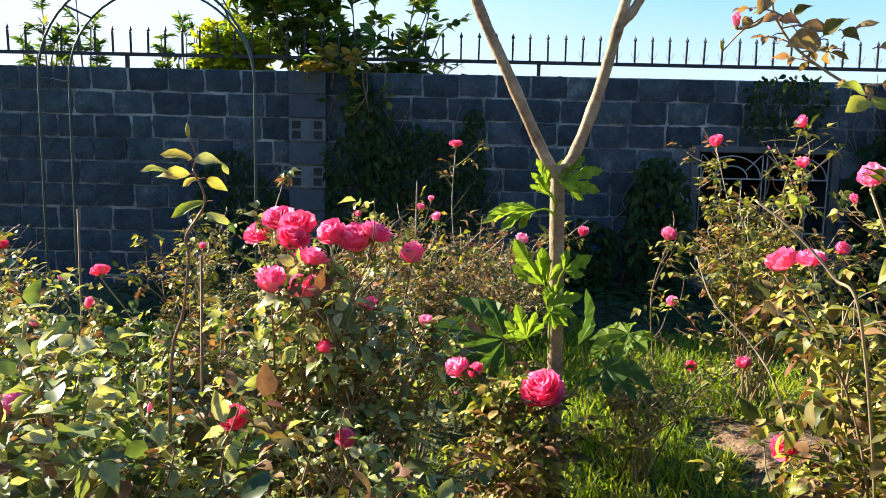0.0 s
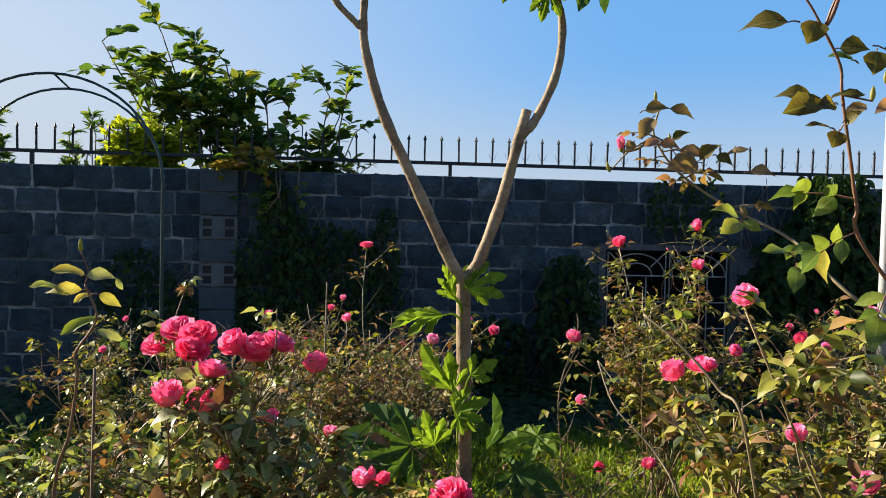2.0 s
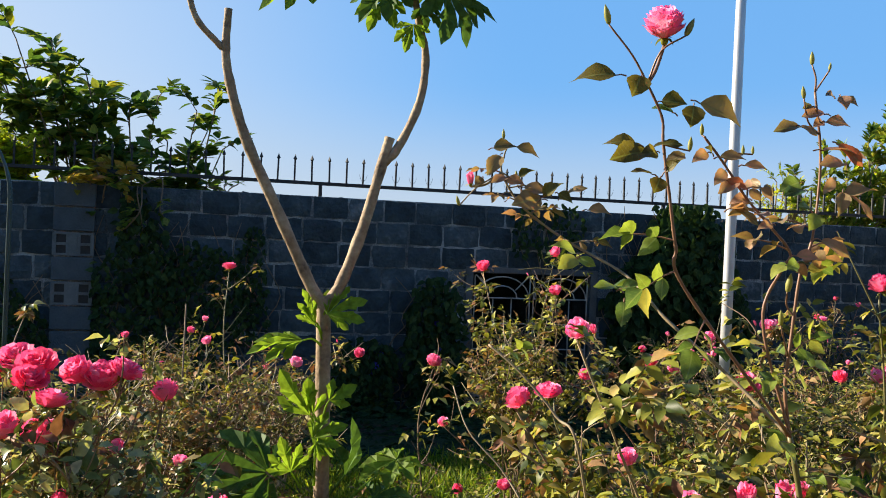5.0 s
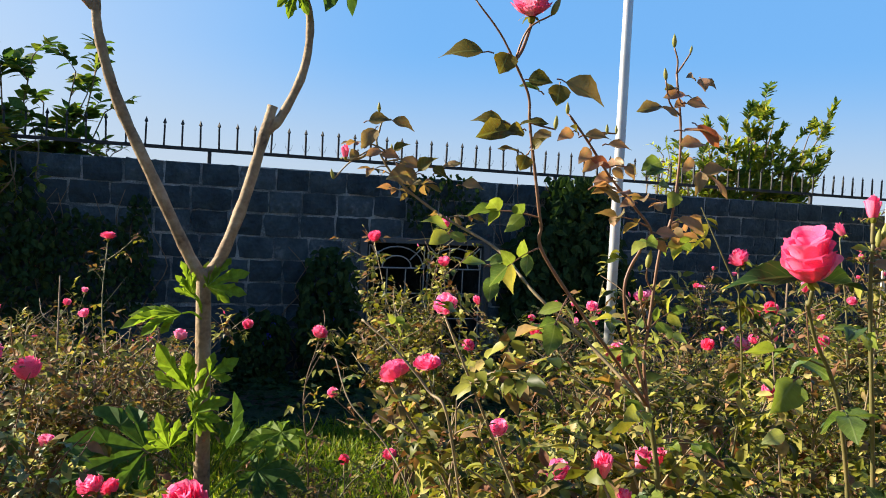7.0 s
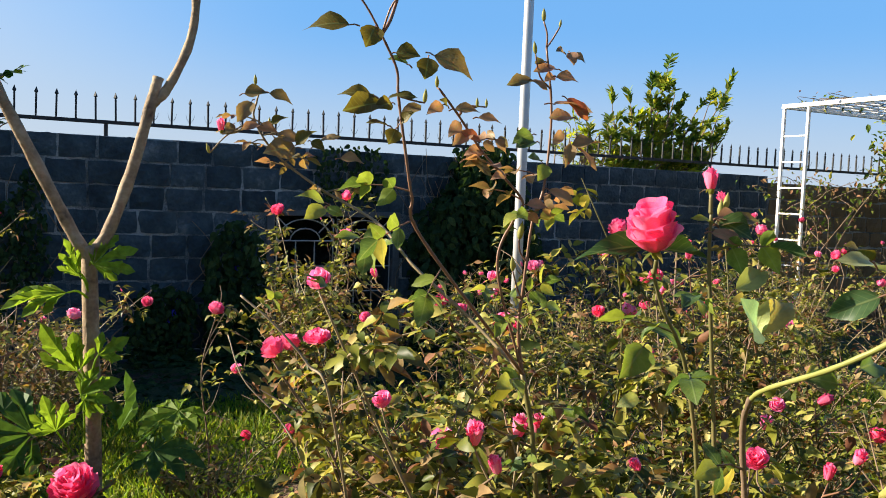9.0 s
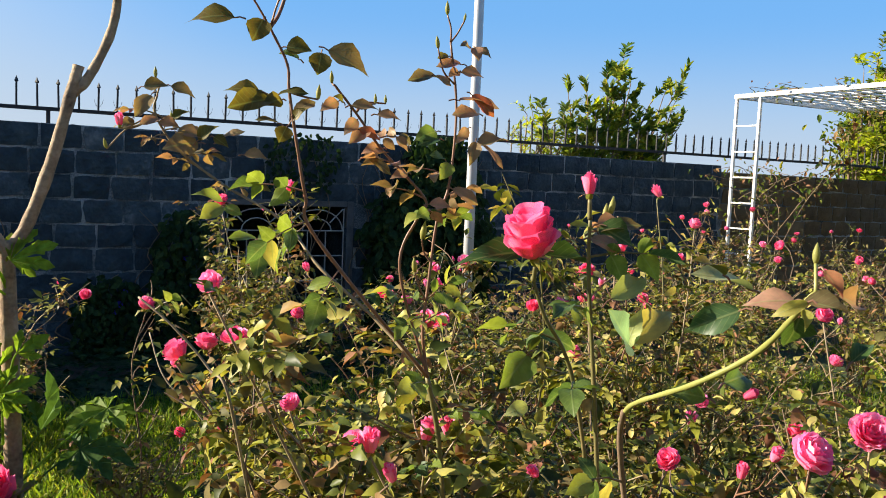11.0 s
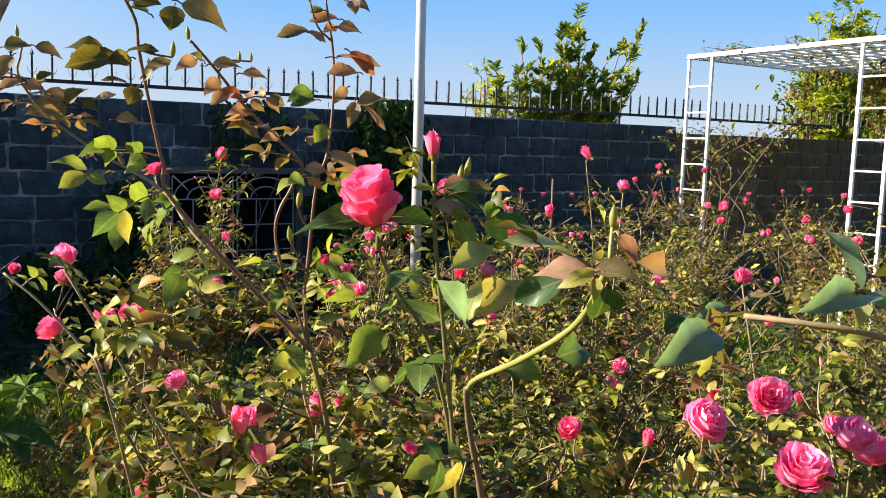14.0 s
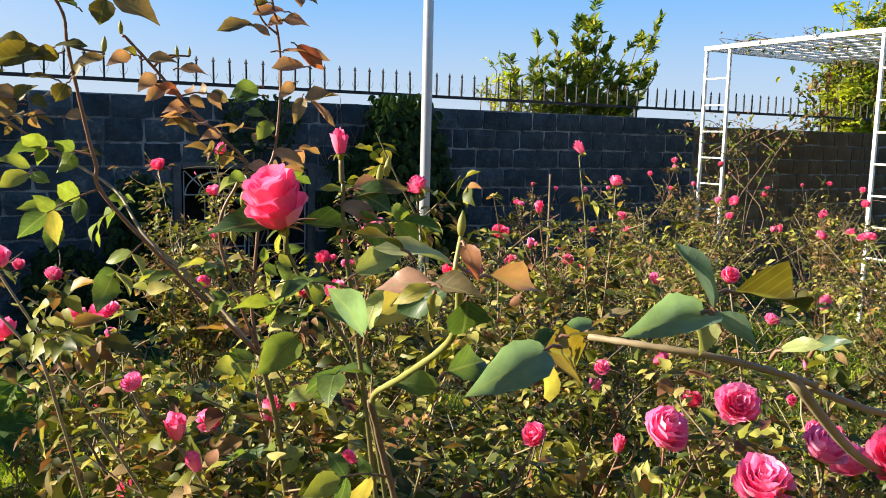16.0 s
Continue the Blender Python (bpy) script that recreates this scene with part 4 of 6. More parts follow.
def creeper(x0, x1, z0, z1, n, label, size=0.07, face=FACE, thick=0.12, flowers=(), mat=m_ivy):
    base = ((x0 + x1) / 2, face - 0.03, 0)
    t = thing("wall_creeper", base, label, "creeper")
    lv = Leaves(FINE)
    for k in range(max(4, int(n / 120))):
        x = rng.uniform(x0, x1)
        top = z1 - (z1 - z0) * 0.3 * rng.random()
        pts = [(x + 0.12 * math.sin(i * 1.7 + k), face - 0.02 - 0.02 * rng.random(), z) for i, z in enumerate(np.linspace(0.0, top, 7))]
        c = smooth_curve(pts, 3)
        part("stem", mesh_of("stem", [(*tube(c, np.linspace(0.008, 0.003, len(c)), 4), 0)], [m_twig], True, offset=base), t)
    cx, cz, hw, hz = (x0 + x1) / 2, (z0 + z1) / 2, (x1 - x0) / 2, (z1 - z0) / 2
    while lv.count() < n:
        x, z = rng.uniform(x0, x1), rng.uniform(z0, z1)
        q = ((x - cx) / hw) ** 2 + ((z - cz) / hz) ** 2 if z > cz else ((x - cx) / hw) ** 2
        if q + 0.7 * noise.noise((x * 2.2, z * 2.2, 5)) > 0.85:
            continue
        lv.add((x, face - 0.03 - thick * rng.random(), z), (rng.normal(0, 0.7), -0.3, -0.8 + rng.normal(0, 0.4)), (rng.normal(0, 0.4), -1.0, 0.4 + rng.normal(0, 0.3)), size * rng.uniform(0.6, 1.3), 1.15)
    part("foliage", mesh_of("foliage", lv.pieces(), [mat], offset=base), t, kind="stuff")
    for x, z in flowers:
        f = [(0, 0, -0.02)] + [(0.03 * math.cos(a), 0.03 * math.sin(a), 0.004 * (i % 2)) for i, a in enumerate(np.linspace(0, 2 * math.pi, 10, endpoint=False))]
        me = mesh_of("blue_flower", [(f, [(0, i + 1, (i + 1) % 10 + 1) for i in range(10)], 0)], [m_blue])
        part("flower", me, t, "small violet-blue trumpet flower", m=Matrix.Translation(Vector((x, face - 0.2, z)) - Vector(base)) @ pose(0, 0, 0, 80, 0, 15))


creeper(3.38, 4.85, 0.0, 2.1, 4600, "dense dark climbing shrub covering the wall", 0.1, thick=0.45)
creeper(1.35, 2.0, 0.0, 1.3, 900, "climbing plant beside the grille with blue flowers", 0.08, thick=0.35, flowers=((1.66, 0.86), (1.72, 0.62), (1.6, 0.5)))
# spread wider than the plant itself, its dark leaves deepen the shade here
creeper(0.7, 1.34, 0.0, 0.75, 700, "low blue-flowered creeper, widened to darken the shaded wall foot", 0.07, thick=0.25, flowers=((1.1, 0.46), (1.06, 0.4), (1.14, 0.56)))
creeper(-0.8, -0.1, 0.2, 1.75, 700, "thin dark creeper climbing the block wall", 0.06, thick=0.06)
creeper(-0.2, 0.12, 0.6, 1.8, 260, "thin dark creeper climbing the block wall", 0.06, thick=0.05)
creeper(-2.6, -1.72, 0.0, 1.3, 650, "thin dark creeper beside the pier", 0.06, thick=0.06)
creeper(-1.38, -0.7, 0.0, 2.0, 1000, "dark creeper in the corner of the pier", 0.07, thick=0.12)
creeper(2.35, 3.2, 1.5, 2.08, 200, "creeper trailing over the wall top", 0.06, thick=0.08)


def pergola_vine():
    base = (7.6, 4.9, 0)
    t = thing("climbing_rose", base, "half-dry climbing plant spread over the pergola roof", "climber")
    lv, dry = Leaves(FINE), Leaves(FINE)

    def stem(c):
        part("stem", mesh_of("stem", [(*tube(c, np.linspace(0.008, 0.003, len(c)), 4), 0)], [m_twig], True, offset=base), t)

    for k in range(30):
        y, x = rng.uniform(3.4, 5.9), 8.6 + 3.2 * rng.random() ** 0.6
        drop = 0.4 if x > 9.6 else 0.0
        c = smooth_curve([(x + abs(rng.normal(0, 0.2)) * i, y + rng.normal(0, 0.25) * i, 2.8 + 0.05 * rng.random() - drop * max(0, i - 1)) for i in range(4)], 4)
        stem(c)
        for q in c:
            for _ in range(26 if x > 9.6 else 3):
                (lv if rng.random() < 0.6 else dry).add(q + rng.normal(0, 0.15, 3) * (1, 1, 0.6), rand_dir() - np.array((0, 0, 0.4)), (rng.normal(0, 0.4), rng.normal(0, 0.4), 1), 0.1 * rng.uniform(0.6, 1.2))
    for k in range(9):
        y = 6.0 - 0.09 * k
        c = smooth_curve([(7.6, y, 0.0), (7.75, y + rng.normal(0, 0.15), 0.9), (7.65 + rng.normal(0, 0.1), y - 0.2 + rng.normal(0, 0.15), 1.5), (7.8 + rng.normal(0, 0.3), y - 0.1 + rng.normal(0, 0.3), 1.6 + 0.4 * rng.random()), (7.9 + rng.normal(0, 0.3), y - 0.15 + rng.normal(0, 0.35), 1.6 + 0.4 * rng.random())], 5)
        stem(c)
        for q in c[8:]:
            for _ in range(3):
                (dry if rng.random() < 0.5 else lv).add(q + rng.normal(0, 0.06, 3), rand_dir() - np.array((0, 0, 0.3)), (rng.normal(0, 0.4), rng.normal(0, 0.4), 1), 0.06 * rng.uniform(0.6, 1.2))
    for k in range(26):
        x, y = rng.uniform(7.65, 8.6), 3.6 + 2.3 * rng.random()
        c = smooth_curve([(x, y, 2.78), (x + rng.normal(0, 0.1), y + rng.normal(0, 0.12), 2.8), (x + rng.normal(0.1, 0.15), y + rng.normal(0, 0.2), 2.8 + 0.06 * rng.random()), (x + rng.normal(0.1, 0.2), y + rng.normal(0, 0.25), 2.7 + 0.14 * rng.random())], 4)
        part("tendril", mesh_of("tendril", [(*tube(c, np.linspace(0.005, 0.002, len(c)), 4), 0)], [m_twig], True, offset=base), t)
        for q in c[::2]:
            (dry if rng.random() < 0.6 else lv).add(q + rng.normal(0, 0.03, 3), rand_dir() - np.array((0, 0, 0.3)), (rng.normal(0, 0.4), rng.normal(0, 0.4), 1), 0.06 * rng.uniform(0.6, 1.2))
    part("foliage", mesh_of("foliage", lv.pieces(), [m_light_green], offset=base), t, kind="stuff")
    part("dry_foliage", mesh_of("dry_foliage", dry.pieces(), [m_leaf_dry], offset=base), t, "dry brown leaves", kind="stuff")


pergola_vine()


# ---- roses ----
def petal_ring(count, r0, r1, h0, h1, lip, width, twist, seed, nu=5):
    """Cupped petals round the axis, each with a turned-out lip."""
    r = np.random.default_rng(seed)
    out = []
    nv = nu
    for i in range(count):
        a0 = twist + 2 * math.pi * i / count + r.normal(0, 0.1)
        top, rr = h1 * r.uniform(0.9, 1.08), r.uniform(0.92, 1.1)
        v = []
        for j in range(nu):
            u = j / (nu - 1)
            for k in range(nv):
                s = k / (nv - 1) * 2 - 1
                wd = width * (0.35 + 0.65 * math.sin(math.pi * (0.2 + 0.45 * u)))
                ang = a0 + s * wd
                rad = (r0 + (r1 - r0) * 1.1 * math.sin(1.75 * u ** 0.8)) * rr + lip * max(0, u - 0.65) ** 2 * 8 * (1 - 0.3 * s * s)
                z = h0 + (top - h0) * u - lip * max(0, u - 0.7) ** 2 * 5 - 0.13 * s ** 4 * u * u * (top - h0) + 0.06 / nu * u * u * math.sin(4.2 * s + a0 * 5) + r.normal(0, 0.05 / nu ** 1.2) * u
                rad += r.normal(0, 0.05 / nu ** 1.1) * u - 0.03 * abs(s) * (1 - u) + 0.14 / nu * u * u * math.sin(4.5 * s + a0 * 3)
                v.append((rad * math.cos(ang), rad * math.sin(ang), z))
        f = [(j * nv + k, j * nv + k + 1, (j + 1) * nv + k + 1, (j + 1) * nv + k) for j in range(nu - 1) for k in range(nv - 1)]
        out.append((v, f, 0))
    return out


def bloom(name, rings, mat, seed, nu=5):
    pcs = []
    for i, ring in enumerate(rings):
        pcs += petal_ring(*ring, i * 0.9, seed + i, nu)
    return mesh_of(name, pcs, [mat], True)


FULL = [(4, 0.03, 0.1, 0.15, 0.8, 0.02, 1.0), (6, 0.07, 0.2, 0.12, 0.84, 0.05, 0.7), (7, 0.1, 0.3, 0.08, 0.82, 0.06, 0.6), (8, 0.12, 0.38, 0.05, 0.75, 0.08, 0.52), (8, 0.12, 0.44, 0.02, 0.62, 0.09, 0.5), (8, 0.12, 0.47, 0.0, 0.42, 0.1, 0.5)]
OPEN = [(5, 0.03, 0.1, 0.1, 0.56, 0.03, 0.9), (6, 0.06, 0.2, 0.08, 0.6, 0.05, 0.65), (7, 0.08, 0.31, 0.06, 0.56, 0.08, 0.55), (8, 0.1, 0.41, 0.04, 0.48, 0.1, 0.5), (8, 0.1, 0.48, 0.0, 0.34, 0.1, 0.5)]
CUP = [(3, 0.02, 0.09, 0.1, 0.7, 0.02, 1.2), (5, 0.06, 0.18, 0.06, 0.72, 0.03, 0.85), (6, 0.1, 0.28, 0.03, 0.68, 0.04, 0.7), (6, 0.14, 0.36, 0.0, 0.58, 0.06, 0.66), (5, 0.16, 0.38, 0.0, 0.4, 0.1, 0.66)]
TIGHT = [(3, 0.03, 0.06, 0.0, 0.75, 0.0, 1.25), (4, 0.12, 0.17, 0.0, 0.7, 0.01, 1.0), (4, 0.16, 0.24, 0.0, 0.58, 0.03, 0.85)]
GLOBE = [(max(3, n - 2), a, b * 1.05, c, h * (1.45 if a > 0.05 else 1.3), li * 1.3, w * 1.75) for n, a, b, c, h, li, w in FULL]
BLOOMS = {}
for nm, rings in (("full", FULL), ("globe", GLOBE), ("open", OPEN), ("cup", CUP), ("tight", TIGHT)):
    for c, mt in (("pink", m_petal), ("pale", m_petal_pale), ("red", m_petal_red)):
        BLOOMS[nm, c] = [bloom("petals", rings, mt, s, 9 if nm == "globe" else 5) for s in (11, 47)]


def calyx_mesh():
    pcs = []
    prof = [(0.05, -0.22), (0.1, -0.16), (0.12, -0.06), (0.1, 0.02)]
    pcs.append((*tube([(0, 0, z) for _, z in prof], [r for r, _ in prof], 8), 0))
    for i in range(5):
        a = i * 2 * math.pi / 5
        c, s = math.cos(a), math.sin(a)
        v = []
        for u, r, z, w in ((0, 0.09, 0.0, 0.05), (0.4, 0.22, -0.02, 0.06), (0.8, 0.36, -0.1, 0.03), (1.0, 0.42, -0.18, 0.004)):
            v += [(r * c - w * s, r * s + w * c, z), (r * c + w * s, r * s - w * c, z)]
        pcs.append((v, [(0, 1, 3, 2), (2, 3, 5, 4), (4, 5, 7, 6)], 0))
    return mesh_of("calyx", pcs, [m_leaf], True)


def bud_mesh(mat):
    prof = [(0.02, -0.3), (0.1, -0.24), (0.15, -0.08), (0.17, 0.1), (0.14, 0.32), (0.08, 0.5), (0.015, 0.66)]
    return mesh_of("bud", [(*tube([(0.01 * i, 0, z) for i, (_, z) in enumerate(prof)], [r for r, _ in prof], 8), 0)], [mat], True)


def spent_mesh():
    pcs = []
    r = np.random.default_rng(5)
    for i in range(26):
        d = r.normal(size=3)
        d = unit(d * (1, 1, 0.8) + (0, 0, 0.15))
        w = unit(cross(d, r.normal(size=3)))
        a, b = d * 0.5, d * 0.85 + np.array((0, 0, -0.25))
        pcs.append(([tuple(d * 0.05), tuple(a + w * 0.16), tuple(b), tuple(a - w * 0.16)], [(0, 1, 2, 3)], 0))
    return mesh_of("spent_flower", pcs, [m_leaf_dry], True)


SPENT = spent_mesh()
CALYX, BUD, BUD_PINK = calyx_mesh(), bud_mesh(m_bud), bud_mesh(m_petal)
BIG_LEAF = []
for k, (w, fo, d, wa) in enumerate(((0.6, 0.35, 0.22, 0.2), (0.66, 0.22, 0.4, -0.3), (0.52, 0.6, 0.14, 0.4))):
    v, f = leaf_pattern(9, w, fo, d, wa, 0.035, full=0.85, widest=0.46)
    BIG_LEAF.append((mesh_of("rose_leaflet", [(v, f, 0)], [m_leaf_big], True), mesh_of("bronze_leaflet", [(v, f, 0)], [m_leaf_bronze], True)))

LEAF_KINDS = {"green": m_leaf_big, "bronze": m_leaf_bronze, "olive": m_leaf_olive, "dark": m_leaf_deep, "deep": m_leaf_deep, "blue": m_leaf_blue, "pale": m_leaf_pale, "yellow": m_leaf_yellow, "pink": m_leaf_pink}
SHOOT_LEAF = {}
for kind, mt in LEAF_KINDS.items():
    SHOOT_LEAF[kind] = []
    for w, fo, d, wa in ((0.6, 0.4, 0.22, 0.3), (0.56, 0.3, 0.32, -0.35), (0.6, 0.6, 0.16, 0.4)):
        v, f = leaf_pattern(9, w, fo * (1.2 if kind == "blue" else 1.0), d, wa, 0.035, full=0.86, widest=0.47)
        v[:, 2] += d * v[:, 1]          # base and tip stay on the axis
        SHOOT_LEAF[kind].append(mesh_of("shoot_leaflet", [(v, f, 0)], [mt], True))


def turn_to(o, axis, size, spin=0.0):
    q = Vector(unit(axis).tolist()).to_track_quat("Z", "Y")
    return Matrix.Translation(Vector(np.asarray(o, float).tolist())) @ q.to_matrix().to_4x4() @ Matrix.Rotation(spin, 4, "Z") @ Matrix.Scale(size, 4)


def put_leaflet(t, off, o, d, up, size, bronze=False):
    d = unit(d); x = unit(cross(d, up)); z = cross(x, d)
    o = np.asarray(o, float) - off
    m = Matrix(((x[0], d[0], z[0], o[0]), (x[1], d[1], z[1], o[1]), (x[2], d[2], z[2], o[2]), (0, 0, 0, 1))) @ Matrix.Scale(size, 4)
    part("leaflet", BIG_LEAF[rng.integers(3)][1 if bronze else 0], t, m=m)


def put_compound(t, off, o, d, size, bronze=False, up=(0, 0, 1), pairs=2, stalk=None):
    d = unit(d); up = unit(np.asarray(up, float) + rng.normal(0, 0.5, 3)); side = unit(cross(d, up))
    o = np.asarray(o, float)
    ln = size * 1.6
    put_leaflet(t, off, o + d * ln, d - np.array((0, 0, 0.2)) + rng.normal(0, 0.1, 3), up, size, bronze)
    for j in range(pairs):
        for s in (-1, 1):
            put_leaflet(t, off, o + d * ln * (0.88 - 0.5 * j), d * 0.5 + side * s - np.array((0, 0, 0.15)) + rng.normal(0, 0.12, 3), up + rng.normal(0, 0.45, 3), size * rng.uniform(0.6, 1.0), bronze)
    if stalk is not None:
        part("leaf_stalk", mesh_of("leaf_stalk", [(*tube([o, o + d * ln * 0.5 + np.array((0, 0, 0.004)), o + d * ln], [0.0018, 0.0013, 0.001], 4, False), 0)], [stalk], True, offset=off), t)


def put_flower(t, off, p, size, axis=None, style=None, tint=None):
    if axis is None:
        axis = unit(np.array((rng.normal(-0.25, 0.4), rng.normal(-0.3, 0.4), 1.0)))
    if style is None:
        style = "tight" if size < 0.042 else ("cup" if size < 0.058 else rng.choice(["full", "open", "cup"]))
    if tint is None:
        tint = rng.choice(["pink", "pink", "pink", "red", "pale"])
    sc = 0.84 * size / (0.95 if style in ("full", "open", "globe") else 0.84 if style == "cup" else 0.54)
    fl = part("flower", BLOOMS[style, tint][rng.integers(2)], t, m=turn_to(np.asarray(p) - off - unit(axis) * sc * 0.35, axis, sc, rng.uniform(0, 6)))
    part("calyx", CALYX, fl, "green sepals")
    return sc


def cane_curve(base, tip, lean=0.25):
    base, tip = np.array(base, float), np.array(tip, float)
    d = tip - base
    m1 = base + d * 0.35 + np.array((d[0] * -lean * 0.5, d[1] * -lean * 0.5, d[2] * 0.08)) + rng.normal(0, 0.04, 3)
    m2 = base + d * 0.72 + np.array((d[0] * -lean * 0.4, d[1] * -lean * 0.4, d[2] * 0.05)) + rng.normal(0, 0.04, 3)
    return smooth_curve([base, m1, m2, tip], 6)


def rose_bush(base, height, spread, canes, leaves, flowers=(), dry=0.15, leaf=0.05, low=0.2, label="rose bush with pink flowers and olive-green leaves", fine=True, buds=6, mat=None, tint=None):
    """A bush: canes to every flower and others at random, side shoots, compound leaves, flowers and buds."""
    off = np.array((*base, 0.0))
    t = thing("rose_bush", tuple(off), label, "rose bush", "rose bushes in the bed")
    green, brown = Leaves(FINE if fine else COARSE), Leaves(FINE if fine else COARSE)
    tips = [(np.array(f[:3]), f[3]) for f in flowers]
    for _ in range(canes):
        a, r = rng.uniform(0, 2 * math.pi), spread * math.sqrt(rng.random())
        h = height * (1 - 0.35 * (r / spread) ** 2) * rng.uniform(0.72, 1.0)
        tips.append((off + np.array((r * math.cos(a), r * math.sin(a), h)), 0))
    spots = []
    for tip, size in tips:
        b = off + np.array((rng.normal(0, 0.05), rng.normal(0, 0.05), -0.03))
        sc = 0
        if size:
            sc = put_flower(t, off, tip, size, tint=tint)
        end = tip - np.array((0, 0, 0.45 * sc)) if size else tip
        c = cane_curve(b, end)
        pcs = [(*tube(c, np.linspace(0.005, 0.0022, len(c)), 5), 0)]
        for q, u in zip(c, np.linspace(0, 1, len(c))):
            if u * 1.0 > low:
                spots.append((q, unit(np.array((q[0] - off[0], q[1] - off[1], 0.0)) + rng.normal(0, 0.5, 3)), u))
        for _ in range(rng.integers(6, 11)):
            i = rng.integers(int(len(c) * 0.35), len(c) - 1)
            d = unit(unit(c[i] - off) * 0.4 + rand_dir(0.5) + np.array((0, 0, 0.5)))
            ln = rng.uniform(0.08, 0.26)
            e = c[i] + d * ln
            tw = smooth_curve([c[i], c[i] + d * ln * 0.5 + rng.normal(0, 0.012, 3), e], 3)
            pcs.append((*tube(tw, np.linspace(0.003, 0.0014, len(tw)), 4, False), 0))
            for q in tw[1:]:
                spots.append((q, unit(d * 0.4 + rand_dir(0.5)), 0.9))
            if rng.random() < 0.2 and buds > 0:
                buds -= 1
                if rng.random() < 0.45:
                    part("spent_flower", SPENT, t, "withered brown rose head", m=turn_to(e - off, d, rng.uniform(0.025, 0.04)))
                    continue
                part("bud", BUD if rng.random() < 0.6 else BUD_PINK, t, "green unopened bud", m=turn_to(e - off, d, rng.uniform(0.022, 0.03)))
        part("cane", mesh_of("cane", pcs, [[m_cane, m_stem_pale, m_stem_pale, m_cane_red, m_twig][rng.integers(5)]], True, offset=off), t)
    for _ in range(int(leaves * 0.95)):
        q, d, u = spots[rng.integers(len(spots))]
        if u < rng.random() * 0.9:
            q, d, u = spots[rng.integers(len(spots))]
        lv = brown if rng.random() < dry + 0.08 + (0.2 if u < 0.45 else 0) else green
        dd = unit(d + np.array((0, 0, rng.normal(0.1, 0.4))))
        compound(lv, q + rng.normal(0, 0.012, 3), dd, leaf * rng.uniform(0.65, 1.35))
    if green.count():
        part("foliage", mesh_of("foliage", green.pieces(), [mat or (m_leaf_silver if base[0] < -0.4 and base[1] < 2.3 else m_leaf)], True, offset=off), t, kind="stuff")
    if brown.count():
        part("dry_foliage", mesh_of("dry_foliage", brown.pieces(), [m_leaf_dry], True, offset=off), t, "dry brown and bronze leaves", kind="stuff")
    return t, off


# the bed, bush by bush
rose_bush((-0.62, 1.55), 1.12, 0.5, 21, 987, [(-0.84, 1.65, 1.218, 0.09), (-0.77, 1.6, 1.268, 0.096), (-0.71, 1.55, 1.258, 0.102), (-0.71, 1.5, 1.228, 0.09), (-0.65, 1.44, 1.188, 0.09), (-0.62, 1.59, 1.228, 0.09), (-0.55, 1.58, 1.208, 0.096), (-0.49, 1.58, 1.238, 0.09), (-0.39, 1.57, 1.178, 0.077), (-0.75, 1.39, 1.128, 0.09), (-0.67, 1.44, 1.098, 0.09), (-0.6, 1.32, 0.97, 0.045), (-0.5, 1.52, 1.04, 0.045), (-0.35, 1.71, 0.95, 0.05), (-0.54, 1.26, 0.75, 0.055)], dry=0.2, leaf=0.041, fine=True, label="rose bush with a cluster of large pink blooms")
rose_bush((-1.0, 0.8), 1.02, 0.5, 24, 800, [(-0.77, 1.08, 0.86, 0.065)], dry=0.15, leaf=0.0574, fine=True, label="rose bush with pink flowers and olive-green leaves")
rose_bush((-1.75, 2.1), 1.0, 0.5, 21, 893, [(-1.58, 1.8, 0.9, 0.03)], dry=0.25, leaf=0.041, fine=True, label="rose bush with pink flowers and olive-green leaves")
rose_bush((-0.9, 3.6), 1.15, 0.6, 29, 756, [(-0.43, 4.03, 1.07, 0.05)], dry=0.55, leaf=0.0369, fine=False, label="half-dry brown twiggy rose bush before the wall")
rose_bush((-0.15, 3.3), 1.15, 0.5, 27, 684, [(-0.24, 3.96, 1.44, 0.075), (0.14, 3.86, 0.92, 0.08), (-0.34, 3.82, 1.04, 0.06)], dry=0.6, leaf=0.0369, fine=False, label="half-dry brown twiggy rose bush before the wall")
rose_bush((-0.02, 2.02), 0.64, 0.32, 14, 520, [(-0.24, 2.11, 0.69, 0.085), (-0.18, 2.06, 0.69, 0.065), (0.05, 1.99, 0.645, 0.145)], dry=0.3, leaf=0.041, fine=True, label="low rose bush with large pink blooms beside the trunk")
rose_bush((-0.45, 1.0), 0.84, 0.45, 24, 380, [], dry=0.15, leaf=0.048, fine=True, label="rose bush with pink flowers and olive-green leaves")
rose_bush((-1.15, 1.85), 1.0, 0.45, 24, 987, [(-1.45, 1.91, 0.94, 0.035), (-1.41, 1.91, 1.05, 0.06)], dry=0.25, leaf=0.0426, fine=True, label="rose bush with pink flowers and olive-green leaves")
rose_bush((-1.5, 1.3), 1.0, 0.45, 24, 846, [(-1.28, 1.07, 0.89, 0.07)], dry=0.2, leaf=0.0541, fine=True, label="rose bush with pink flowers and olive-green leaves")
rose_bush((1.15, 0.3), 1.15, 0.4, 21, 893, [(1.255, 0.367, 1.107, 0.05), (1.458, 0.349, 1.061, 0.032)], dry=0.15, leaf=0.0451, fine=True, label="rose bush with pink flowers and olive-green leaves")
rose_bush((-0.45, 2.75), 1.12, 0.45, 27, 846, [], dry=0.6, leaf=0.0369, fine=True, label="half-dry brown twiggy rose bush beside the tree")
